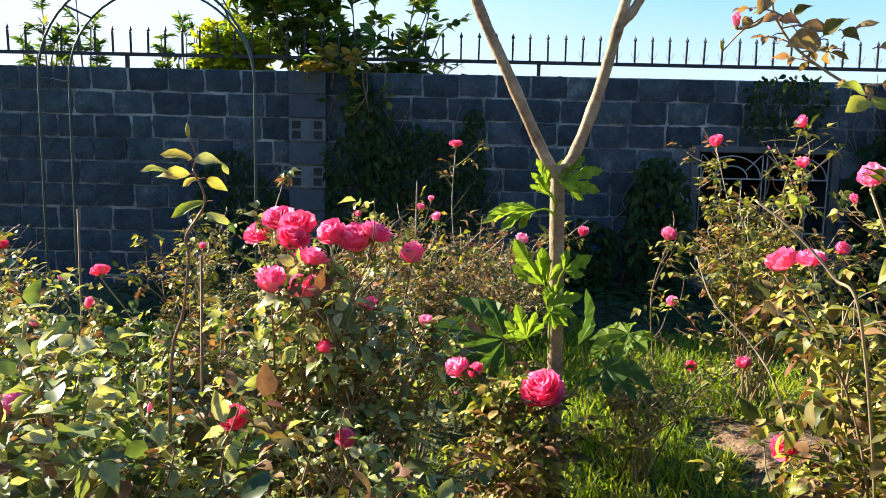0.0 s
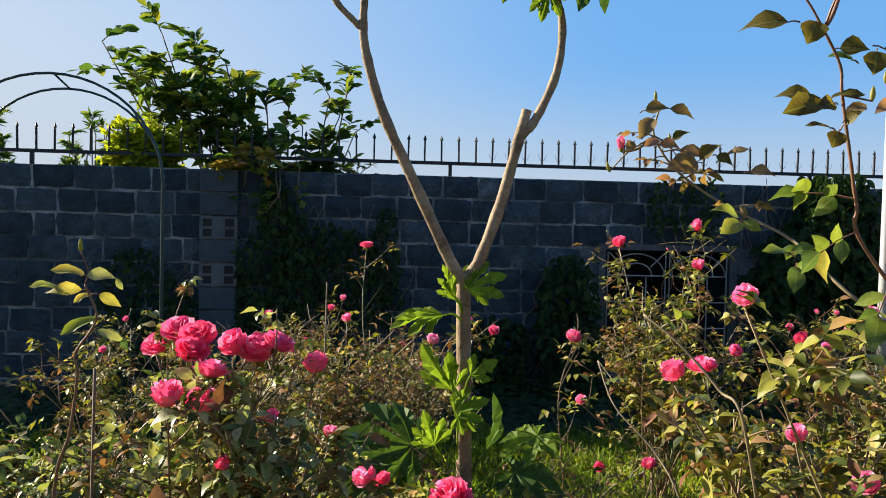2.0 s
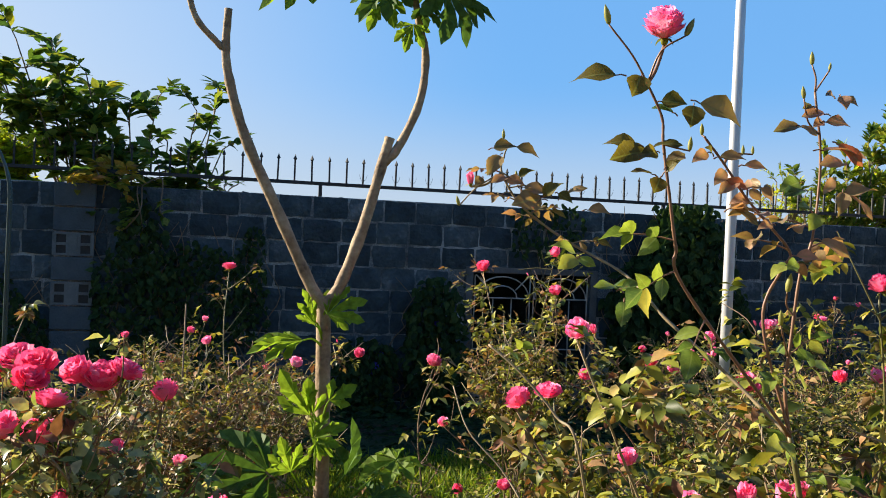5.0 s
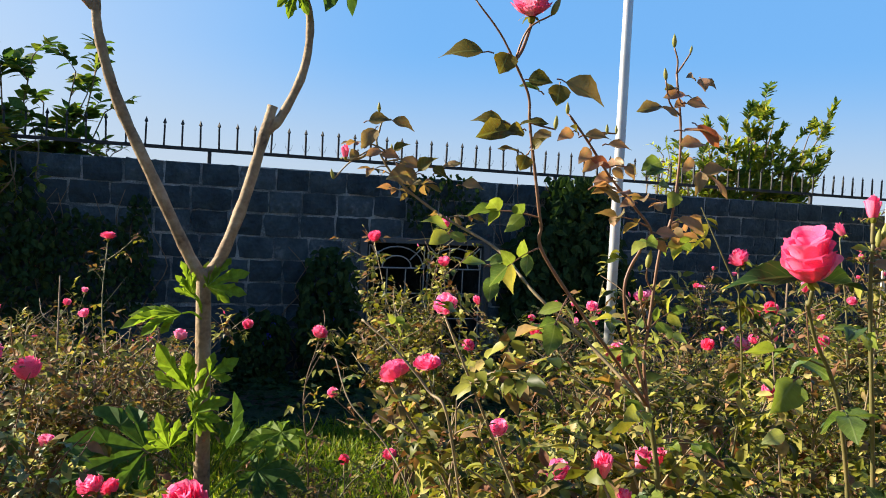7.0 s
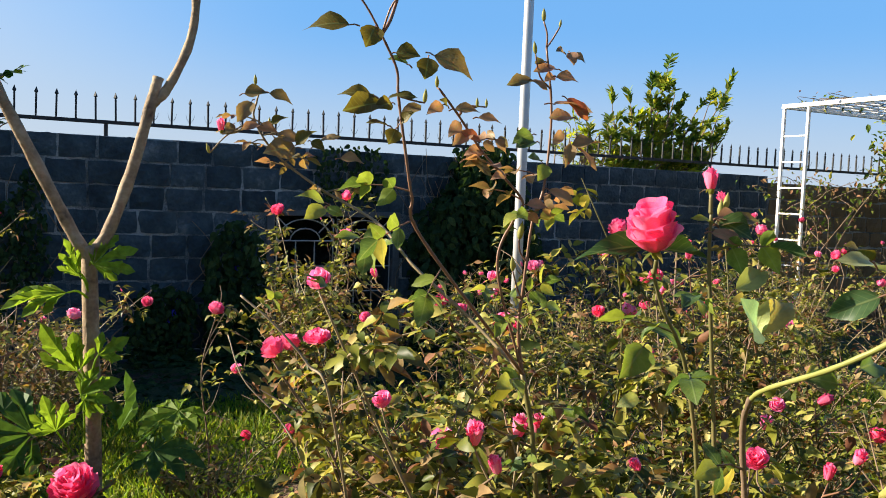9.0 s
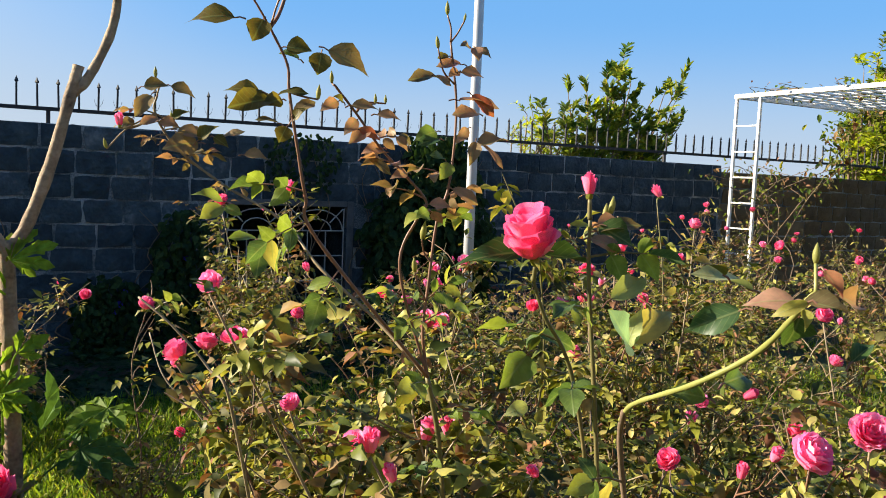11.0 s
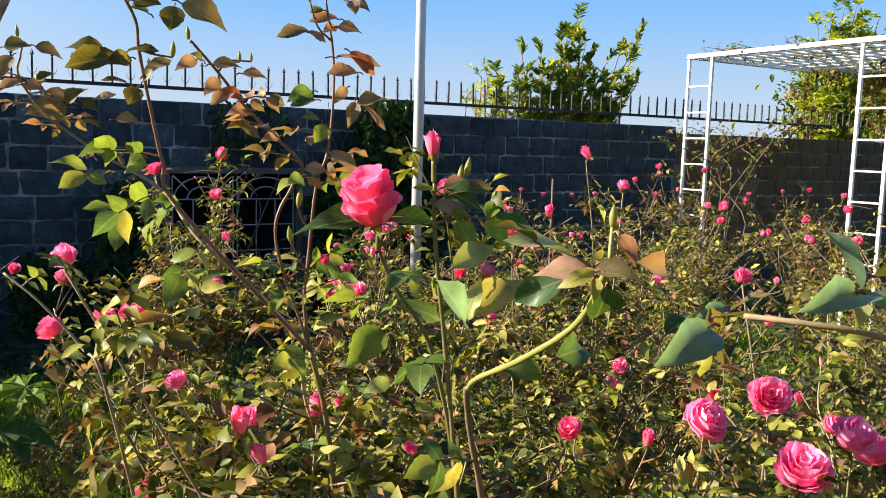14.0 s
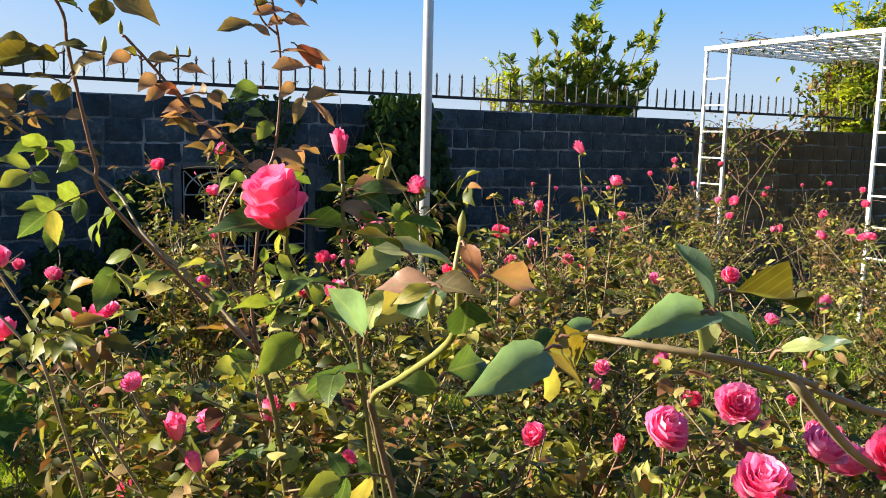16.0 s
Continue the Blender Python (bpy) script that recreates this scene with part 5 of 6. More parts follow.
rose_bush((0.78, 1.05), 1.3, 0.36, 21, 987, [(0.69, 1.53, 0.64, 0.08), (0.55, 1.36, 1.2, 0.06), (0.61, 1.3, 1.23, 0.07), (0.59, 0.79, 1.18, 0.045), (1.05, 1.06, 1.29, 0.06), (0.74, 0.79, 1.08, 0.055), (0.373, 0.883, 1.285, 0.055), (0.6, 0.322, 1.183, 0.028)], dry=0.2, leaf=0.041, fine=True, label="rose bush with pink flowers and olive-green leaves", low=0.5)
rose_bush((0.85, 0.5), 1.2, 0.45, 21, 1081, [(0.36, 0.55, 1.47, 0.045), (0.585, 0.37, 1.225, 0.04), (0.794, 0.556, 1.167, 0.038), (0.857, 0.586, 1.157, 0.04), (0.804, 0.212, 1.194, 0.022)], dry=0.12, leaf=0.0451, fine=True, label="rose bush with pink flowers and olive-green leaves")
rose_bush((0.72, -0.05), 1.25, 0.35, 13, 564, [], dry=0.15, leaf=0.0451, fine=True, label="rose bush with pink flowers and olive-green leaves")
rose_bush((1.42, 0.02), 1.05, 0.4, 13, 611, [(1.48, 0.08, 1.22, 0.075), (1.31, 0.08, 1.2, 0.075), (1.345, -0.09, 1.166, 0.085), (1.59, -0.02, 1.16, 0.08), (1.68, -0.01, 1.11, 0.07)], dry=0.15, leaf=0.0451, fine=True, label="rose bush with large pale pink double blooms", tint="pale")
rose_bush((1.3, 0.9), 1.2, 0.45, 18, 987, [(1.23, 1.31, 1.24, 0.06), (1.8, 1.328, 1.38, 0.05), (1.46, 0.95, 1.2, 0.045), (1.24, 0.84, 1.56, 0.055), (1.76, 0.76, 1.08, 0.045), (1.8, 0.83, 1.01, 0.04)], dry=0.15, leaf=0.041, fine=True, label="rose bush with pink flowers and olive-green leaves")
rose_bush((2.2, 1.4), 1.25, 0.5, 21, 987, [(1.77, 1.42, 1.25, 0.06), (2.24, 1.49, 1.65, 0.04), (2.27, 1.32, 1.54, 0.05), (2.0, 1.39, 1.45, 0.04), (2.05, 1.67, 1.33, 0.05), (2.3, 1.85, 1.26, 0.04), (2.24, 1.53, 1.24, 0.045), (2.03, 0.82, 1.06, 0.04), (2.6, 1.45, 1.16, 0.04), (2.24, 1.89, 1.19, 0.05)], dry=0.2, leaf=0.041, fine=True, label="rose bush with pink flowers and olive-green leaves")
rose_bush((1.45, 3.8), 1.4, 0.55, 26, 900, [(1.49, 3.5, 1.59, 0.075), (1.33, 4.31, 1.48, 0.09), (0.96, 3.73, 0.61, 0.06), (1.35, 3.12, 1.4, 0.07)], dry=0.3, leaf=0.045, fine=True, label="tall airy rose bush in front of the grille", low=0.25)
rose_bush((1.5, 1.9), 1.15, 0.45, 18, 846, [(1.024, 1.994, 1.157, 0.05), (1.49, 1.57, 1.39, 0.05), (1.45, 1.55, 1.39, 0.05), (1.77, 1.59, 1.22, 0.05), (1.07, 2.04, 1.32, 0.03)], dry=0.2, leaf=0.041, fine=True, label="rose bush with pink flowers and olive-green leaves")
rose_bush((2.4, 3.0), 1.0, 0.6, 24, 648, [(2.06, 3.45, 1.0, 0.07), (2.09, 3.25, 0.99, 0.05), (2.33, 3.46, 1.05, 0.04), (2.36, 3.35, 1.04, 0.04), (2.23, 3.48, 0.95, 0.05), (2.11, 3.5, 0.99, 0.06), (1.97, 3.27, 1.03, 0.08), (2.1, 3.22, 0.99, 0.04), (1.95, 2.67, 1.23, 0.06), (1.96, 2.65, 1.16, 0.04)], dry=0.25, leaf=0.0369, fine=False, label="rose bush with pink flowers and olive-green leaves")
rose_bush((2.6, 0.6), 1.0, 0.5, 18, 752, [(2.59, 0.71, 1.2, 0.04), (2.35, 0.62, 0.95, 0.035)], dry=0.2, leaf=0.041, fine=True, label="rose bush with pink flowers and olive-green leaves")
rose_bush((3.3, 1.9), 1.1, 0.6, 24, 756, [(3.09, 2.2, 1.32, 0.05), (3.15, 1.34, 0.97, 0.06), (3.53, 1.6, 1.08, 0.03), (2.75, 2.05, 1.11, 0.05)], dry=0.25, leaf=0.041, fine=False, label="rose bush with pink flowers and olive-green leaves")
rose_bush((4.3, 3.0), 1.15, 0.65, 24, 756, [(4.49, 2.74, 1.33, 0.07), (4.56, 2.93, 1.32, 0.05), (4.15, 2.47, 1.27, 0.05), (4.36, 2.33, 1.2, 0.045), (4.75, 2.31, 1.16, 0.04), (4.71, 2.56, 1.17, 0.04)], dry=0.2, leaf=0.041, fine=False, label="rose bush with pink flowers and olive-green leaves")
rose_bush((3.4, 3.9), 1.0, 0.6, 24, 648, [], dry=0.25, leaf=0.041, fine=False, label="rose bush with pink flowers and olive-green leaves")
rose_bush((5.3, 4.2), 1.15, 0.8, 29, 828, [], dry=0.25, leaf=0.041, fine=False, label="rose bush with pink flowers and olive-green leaves")
rose_bush((2.0, 0.2), 1.0, 0.42, 16, 705, [(1.8, 0.48, 1.07, 0.05), (1.68, 0.44, 1.04, 0.035), (1.87, 0.2, 1.07, 0.05), (2.06, 0.62, 1.33, 0.05), (2.1, 0.31, 0.99, 0.05)], dry=0.2, leaf=0.041, fine=True, label="rose bush with pink flowers and olive-green leaves")
rose_bush((0.55, 2.7), 0.55, 0.3, 10, 198, [(0.6, 2.56, 1.12, 0.065), (0.77, 2.71, 0.54, 0.05), (0.88, 2.41, 0.64, 0.06)], dry=0.25, leaf=0.0369, fine=False, label="low rose bush on the grass by the tree", low=0.3)
rose_bush((4.3, 1.3), 1.1, 0.6, 24, 684, [(4.42, 2.05, 1.19, 0.05), (4.45, 1.8, 1.22, 0.07), (4.84, 2.03, 1.17, 0.05)], dry=0.2, leaf=0.041, fine=False, label="rose bush with pink flowers and olive-green leaves")


# filler bushes of the same bed, farther off and at its edges
# the last two are hidden ones, added to throw shade on the grass
for x, y, h in ((-2.6, 3.3, 1.0), (-2.5, 1.2, 0.9), (-1.9, 4.6, 0.9), (3.3, 5.2, 0.95), (6.4, 3.4, 1.25), (6.3, 5.4, 1.35), (5.6, 2.3, 1.05), (3.4, 0.6, 0.9), (5.0, 5.6, 1.2), (7.2, 2.4, 1.15), (8.4, 5.0, 1.3), (6.6, 4.95, 1.4), (4.3, 4.6, 0.95), (9.2, 3.8, 1.1), (0.1, 4.4, 0.85), (-0.6, 5.0, 0.95)):
    fl = [(x + rng.normal(0, 0.3), y + rng.normal(0, 0.3), h * rng.uniform(0.85, 1.08), rng.uniform(0.04, 0.07)) for _ in range(4 if x > 2 else 2)]
    rose_bush((x, y), h, 0.6, 16, 330, fl, dry=0.25, fine=False)


# ---- tall canes close to the path ----
def tall_cane(label, pts, r, leaves, flowers=(), buds=(), bronze=True, wood=m_cane, group="tall rose canes", into=None, end=0.0022, thick=0):
    """One long shoot: leaves are (where along it, direction, size), flowers (place, size, axis, style, tint)."""
    if into:
        t, base = into, np.array(into.location)
    else:
        base = np.array(pts[0], float) * (1, 1, 0)
        t = thing("rose_cane", tuple(base), label, "rose cane", group)
    c = smooth_curve(pts, 8)
    pcs = [(*tube(c, np.linspace(r, end, len(c)) * (1 + 0.1 * np.sin(np.arange(len(c)) * 2.1)), 8), 0)]
    more = [(min(1.0, max(0.05, u + rng.normal(0, 0.04))), (-d[0] + rng.normal(0, 0.5), -d[1] + rng.normal(0, 0.6), rng.normal(0.1, 0.3)), size * rng.uniform(0.75, 1.0), *br) for _ in range(thick) for u, d, size, *br in leaves if u < 0.97]
    for u, d, size, *br in list(leaves) + more:
        o = c[min(len(c) - 1, int(round(u * (len(c) - 1))))]
        put_compound(t, base, o, d, size, br[0] if br else bronze, stalk=wood, pairs=2 if size > 0.03 else 1)
    for p, size, axis, style, tint, frm in flowers:
        sc = put_flower(t, base, p, size, np.array(axis, float), style, tint)
        o = c[int(round(frm * (len(c) - 1)))]
        e = np.array(p) - unit(axis) * sc * 0.55
        w = smooth_curve([o, (o + e) / 2 - np.array((0, 0, 0.01)), e], 5)
        part("flower_stalk", mesh_of("flower_stalk", [(*tube(w, np.linspace(0.0034, 0.0028, len(w)), 6), 0)], [wood], True, offset=base), t)
    for p, size, axis, frm in buds:
        part("bud", BUD, t, "green unopened bud", m=turn_to(np.array(p) - base, axis, size))
        o = c[int(round(frm * (len(c) - 1)))]
        e = np.array(p) - unit(axis) * size * 0.3
        w = smooth_curve([o, (o + e) / 2 + rng.normal(0, 0.006, 3), e], 4)
        part("bud_stalk", mesh_of("bud_stalk", [(*tube(w, np.linspace(0.002, 0.0015, len(w)), 5), 0)], [wood], True, offset=base), t)
    part("cane", mesh_of("cane", pcs, [wood], True, offset=base), t)
    return t


def leaf_at(t, kind, base, tip, tilt=45, wide=0.6):
    """One leaf from its base to its tip; tilt turns its face from the sky (0) towards the path (90)."""
    base, tip = np.array(base, float), np.array(tip, float)
    d = tip - base
    size = math.sqrt(float(d @ d))
    d = d / size
    up = np.array((0, 0, 1.0)); up = unit(up - d * up[2]) if abs(d[2]) < 0.97 else np.array((0, -1.0, 0))
    front = np.array((-0.25, -1.0, 0)); front = unit(front - d * (front @ d))
    n = unit(up * math.cos(radians(tilt * 0.72)) + front * math.sin(radians(tilt * 0.72)))
    x = unit(cross(d, n)); z = cross(x, d)
    o = base - np.array(t.location)
    k = wide / 0.66
    m = Matrix(((x[0] * k, d[0], z[0], o[0]), (x[1] * k, d[1], z[1], o[1]), (x[2] * k, d[2], z[2], o[2]), (0, 0, 0, 1))) @ Matrix.Scale(size, 4)
    part("leaflet", SHOOT_LEAF[kind][rng.integers(3)], t, m=m)
    # a short stalk back to the shoot
    c = [base - d * size * 0.22 - np.array((0, 0, 0.004)), base - d * size * 0.1, base + d * size * 0.05]
    part("leaf_stalk", mesh_of("leaf_stalk", [(*tube(c, [0.0014, 0.0012, 0.001], 4, False), 0)], [m_cane_red], True, offset=np.array(t.location)), t)


# one strong plant: a main cane that parts into tall shoots, the first topped by a bloom
main = tall_cane("tall rose plant with bronze young shoots and one high bloom", [(0.88, 0.5, -0.02), (0.86, 0.5, 0.5), (0.81, 0.495, 0.95), (0.785, 0.495, 1.16), (0.752, 0.49, 1.29)], 0.006, [(0.97, (-0.6, -0.5, 0.2), 0.05, False), (0.85, (0.7, -0.4, 0.1), 0.05, False), (0.7, (-0.7, -0.3, 0.1), 0.05, False)], end=0.005)
tall_cane("", [(0.752, 0.488, 1.29), (0.521, 0.475, 1.549), (0.494, 0.465, 1.621), (0.476, 0.46, 1.702), (0.46, 0.46, 1.79), (0.455, 0.46, 1.835), (0.425, 0.458, 1.888)], 0.0034,
          [(0.36, (-0.8, 0.4, 0.1), 0.05, False), (0.2, (-0.7, -0.3, -0.3), 0.056, False), (0.12, (-0.5, -0.5, -0.4), 0.058, False)],
          [((0.447, 0.45, 1.985), 0.066, (-0.2, -0.3, 0.9), "full", "pale", 1.0)], [((0.345, 0.45, 1.985), 0.034, (-0.3, 0, 1), 1.0), ((0.48, 0.43, 1.975), 0.036, (0.4, 0, 0.8), 1.0), ((0.51, 0.46, 1.79), 0.026, (0.1, 0, 1), 0.66)], into=main, wood=m_cane_red)
tall_cane("", [(0.752, 0.492, 1.29), (0.69, 0.6, 1.385), (0.602, 0.68, 1.48), (0.565, 0.787, 1.56), (0.466, 0.888, 1.63), (0.38, 0.93, 1.70), (0.338, 0.947, 1.77), (0.342, 0.947, 1.81)], 0.0036,
          [(0.85, (-0.9, 0.0, 0.1), 0.032), (0.78, (0.9, -0.2, 0.1), 0.034), (0.7, (0.9, -0.1, 0.0), 0.036), (0.64, (-0.6, 0.3, 0.2), 0.034), (0.56, (0.8, -0.3, 0.1), 0.036), (0.38, (-0.5, -0.5, -0.2), 0.05, False), (0.2, (0.7, -0.3, 0.2), 0.05, False)],
          [((0.27, 0.96, 1.755), 0.022, (-0.1, 0, 1), "tight", "pink", 0.85)], [((0.338, 0.945, 1.85), 0.024, (0, 0, 1), 1.0), ((0.245, 0.96, 1.7), 0.024, (-0.3, 0, 1), 0.85), ((0.37, 0.94, 1.76), 0.026, (0, 0.1, 1), 0.86)], into=main, wood=m_stem_pale, thick=1)
tall_cane("", [(0.752, 0.49, 1.288), (0.741, 0.495, 1.374), (0.748, 0.495, 1.458), (0.762, 0.495, 1.585), (0.784, 0.495, 1.65), (0.793, 0.495, 1.787), (0.775, 0.495, 1.91)], 0.0034,
          [(0.68, (-0.8, 0.2, 0.2), 0.042), (0.5, (0.8, 0.3, 0.1), 0.042, False), (0.3, (-0.8, 0.0, 0.2), 0.05, False), (0.2, (0.8, 0.2, 0.2), 0.05, False)],
          [], [((0.765, 0.493, 1.965), 0.026, (0, 0, 1), 1.0), ((0.8, 0.49, 1.955), 0.016, (0.2, 0, 1), 1.0), ((0.72, 0.47, 1.56), 0.036, (0.1, -0.1, 1), 0.4), ((0.7, 0.46, 1.5), 0.03, (-0.2, -0.1, 1), 0.3), ((0.74, 0.48, 1.9), 0.024, (-0.2, 0, 1), 0.9)], into=main, wood=m_cane_red, thick=1)
tall_cane("", [(0.752, 0.49, 1.29), (0.686, 0.49, 1.493), (0.716, 0.488, 1.586), (0.732, 0.485, 1.618), (0.684, 0.48, 1.665), (0.632, 0.475, 1.71), (0.582, 0.47, 1.766), (0.54, 0.468, 1.81)], 0.003,
          [(0.75, (0.7, 0.2, 0.1), 0.036), (0.6, (-0.7, -0.2, 0.2), 0.036), (0.45, (-0.6, 0.3, 0.2), 0.04), (0.3, (0.7, -0.2, 0.2), 0.042)], [], [((0.536, 0.468, 1.818), 0.022, (0, 0, 1), 1.0), ((0.618, 0.47, 1.79), 0.018, (0, 0, 1), 0.85), ((0.637, 0.47, 1.791), 0.016, (0, 0, 1), 0.85)], into=main, wood=m_cane_red)
leaf_at(main, "olive", (0.369, 0.46, 1.897), (0.298, 0.49, 1.883), 35, 0.62)
leaf_at(main, "olive", (0.414, 0.46, 1.9), (0.394, 0.45, 1.862), 85, 1)
leaf_at(main, "olive", (0.453, 0.46, 1.861), (0.49, 0.44, 1.856), 75, 0.8)
leaf_at(main, "dark", (0.475, 0.46, 1.844), (0.45, 0.49, 1.854), 40, 0.5)
leaf_at(main, "olive", (0.513, 0.46, 1.859), (0.503, 0.45, 1.82), 85, 1)
leaf_at(main, "bronze", (0.524, 0.46, 1.864), (0.586, 0.43, 1.823), 50, 0.55)
leaf_at(main, "olive", (0.411, 0.46, 1.786), (0.358, 0.48, 1.785), 45, 0.6)
leaf_at(main, "olive", (0.431, 0.46, 1.776), (0.354, 0.44, 1.755), 70, 0.62)
leaf_at(main, "olive", (0.448, 0.46, 1.777), (0.41, 0.44, 1.763), 70, 0.7)
leaf_at(main, "olive", (0.442, 0.46, 1.785), (0.486, 0.44, 1.788), 45, 0.6)
leaf_at(main, "olive", (0.466, 0.46, 1.745), (0.485, 0.44, 1.765), 65, 0.6)
leaf_at(main, "olive", (0.457, 0.46, 1.734), (0.441, 0.45, 1.707), 85, 1)
leaf_at(main, "bronze", (0.443, 0.46, 1.739), (0.407, 0.47, 1.742), 35, 0.5)
leaf_at(main, "bronze", (0.47, 0.46, 1.756), (0.513, 0.48, 1.78), 60, 0.6)
leaf_at(main, "bronze", (0.314, 0.94, 1.822), (0.36, 0.92, 1.825), 70, 0.6)
leaf_at(main, "bronze", (0.367, 0.94, 1.828), (0.414, 0.92, 1.804), 50, 0.45)
leaf_at(main, "bronze", (0.326, 0.93, 1.805), (0.292, 0.91, 1.758), 75, 0.65)
leaf_at(main, "bronze", (0.415, 0.9, 1.713), (0.34, 0.88, 1.696), 75, 0.75)
leaf_at(main, "bronze", (0.341, 0.92, 1.758), (0.299, 0.9, 1.743), 50, 0.6)
leaf_at(main, "bronze", (0.342, 0.93, 1.752), (0.383, 0.91, 1.74), 45, 0.6)
leaf_at(main, "bronze", (0.374, 0.9, 1.737), (0.432, 0.88, 1.719), 45, 0.5)
leaf_at(main, "olive", (0.411, 0.88, 1.718), (0.45, 0.86, 1.749), 60, 0.6)
leaf_at(main, "olive", (0.367, 0.92, 1.76), (0.399, 0.9, 1.776), 60, 0.5)
leaf_at(main, "bronze", (0.449, 0.86, 1.72), (0.496, 0.84, 1.74), 45, 0.55)
leaf_at(main, "bronze", (0.294, 0.95, 1.757), (0.274, 0.93, 1.734), 70, 0.7)
leaf_at(main, "olive", (0.437, 0.86, 1.726), (0.463, 0.84, 1.705), 60, 0.6)
leaf_at(main, "bronze", (0.489, 0.82, 1.692), (0.536, 0.8, 1.683), 40, 0.5)
leaf_at(main, "green", (0.416, 0.7, 1.593), (0.37, 0.68, 1.57), 70, 0.7)
leaf_at(main, "green", (0.42, 0.7, 1.591), (0.449, 0.68, 1.578), 70, 0.75)
leaf_at(main, "green", (0.423, 0.72, 1.601), (0.356, 0.7, 1.612), 30, 0.5)
leaf_at(main, "green", (0.446, 0.55, 1.52), (0.433, 0.53, 1.477), 85, 0.75)
leaf_at(main, "green", (0.449, 0.58, 1.539), (0.39, 0.56, 1.544), 40, 0.5)
leaf_at(main, "green", (0.44, 0.55, 1.543), (0.476, 0.53, 1.551), 45, 0.5)
leaf_at(main, "bronze", (0.746, 0.495, 1.845), (0.682, 0.48, 1.83), 60, 0.5)
leaf_at(main, "bronze", (0.743, 0.49, 1.846), (0.769, 0.475, 1.828), 60, 0.6)
leaf_at(main, "bronze", (0.803, 0.5, 1.873), (0.741, 0.485, 1.861), 50, 0.5)
leaf_at(main, "bronze", (0.796, 0.49, 1.857), (0.838, 0.475, 1.849), 60, 0.5)
leaf_at(main, "bronze", (0.798, 0.5, 1.86), (0.767, 0.485, 1.844), 50, 0.6)
leaf_at(main, "bronze", (0.818, 0.5, 1.907), (0.789, 0.485, 1.903), 50, 0.6)
leaf_at(main, "bronze", (0.817, 0.48, 1.904), (0.818, 0.465, 1.877), 80, 0.8)
leaf_at(main, "bronze", (0.831, 0.49, 1.903), (0.852, 0.475, 1.886), 60, 0.5)
leaf_at(main, "olive", (0.775, 0.5, 1.885), (0.743, 0.485, 1.876), 50, 0.6)
leaf_at(main, "pink", (0.816, 0.48, 1.817), (0.858, 0.465, 1.778), 75, 0.62)
leaf_at(main, "bronze", (0.793, 0.49, 1.806), (0.875, 0.475, 1.795), 35, 0.45)
leaf_at(main, "bronze", (0.83, 0.48, 1.783), (0.767, 0.465, 1.776), 55, 0.6)
leaf_at(main, "bronze", (0.811, 0.48, 1.755), (0.778, 0.465, 1.724), 75, 0.5)
leaf_at(main, "bronze", (0.822, 0.47, 1.731), (0.802, 0.455, 1.685), 80, 0.5)
leaf_at(main, "green", (0.764, 0.46, 1.689), (0.736, 0.445, 1.658), 80, 0.7)
leaf_at(main, "bronze", (0.766, 0.45, 1.643), (0.813, 0.435, 1.615), 65, 0.62)
leaf_at(main, "bronze", (0.725, 0.46, 1.614), (0.768, 0.445, 1.607), 35, 0.6)
leaf_at(main, "green", (0.755, 0.5, 1.746), (0.703, 0.485, 1.725), 55, 0.65)
leaf_at(main, "green", (0.757, 0.49, 1.732), (0.705, 0.475, 1.718), 40, 0.6)
leaf_at(main, "bronze", (0.826, 0.47, 1.723), (0.886, 0.455, 1.737), 30, 0.5)
leaf_at(main, "bronze", (0.837, 0.47, 1.727), (0.876, 0.455, 1.683), 70, 0.3)
leaf_at(main, "green", (0.756, 0.47, 1.697), (0.719, 0.455, 1.701), 60, 0.6)
leaf_at(main, "green", (0.713, 0.44, 1.603), (0.682, 0.425, 1.59), 60, 0.7)
leaf_at(main, "bronze", (0.549, 0.47, 1.783), (0.511, 0.455, 1.762), 65, 0.55)
leaf_at(main, "bronze", (0.573, 0.47, 1.777), (0.618, 0.455, 1.773), 45, 0.5)
leaf_at(main, "bronze", (0.585, 0.47, 1.755), (0.555, 0.455, 1.726), 70, 0.6)
leaf_at(main, "pink", (0.588, 0.47, 1.739), (0.623, 0.455, 1.721), 60, 0.5)
leaf_at(main, "bronze", (0.608, 0.475, 1.739), (0.566, 0.46, 1.713), 60, 0.6)
leaf_at(main, "bronze", (0.611, 0.475, 1.69), (0.648, 0.46, 1.663), 60, 0.5)
leaf_at(main, "bronze", (0.604, 0.48, 1.691), (0.646, 0.465, 1.702), 35, 0.5)
leaf_at(main, "bronze", (0.638, 0.48, 1.709), (0.591, 0.465, 1.696), 40, 0.5)
leaf_at(main, "bronze", (0.621, 0.47, 1.766), (0.663, 0.455, 1.757), 40, 0.45)
leaf_at(main, "olive", (0.558, 0.47, 1.783), (0.534, 0.455, 1.789), 60, 0.6)
leaf_at(main, "bronze", (0.689, 0.48, 1.668), (0.648, 0.465, 1.656), 50, 0.5)
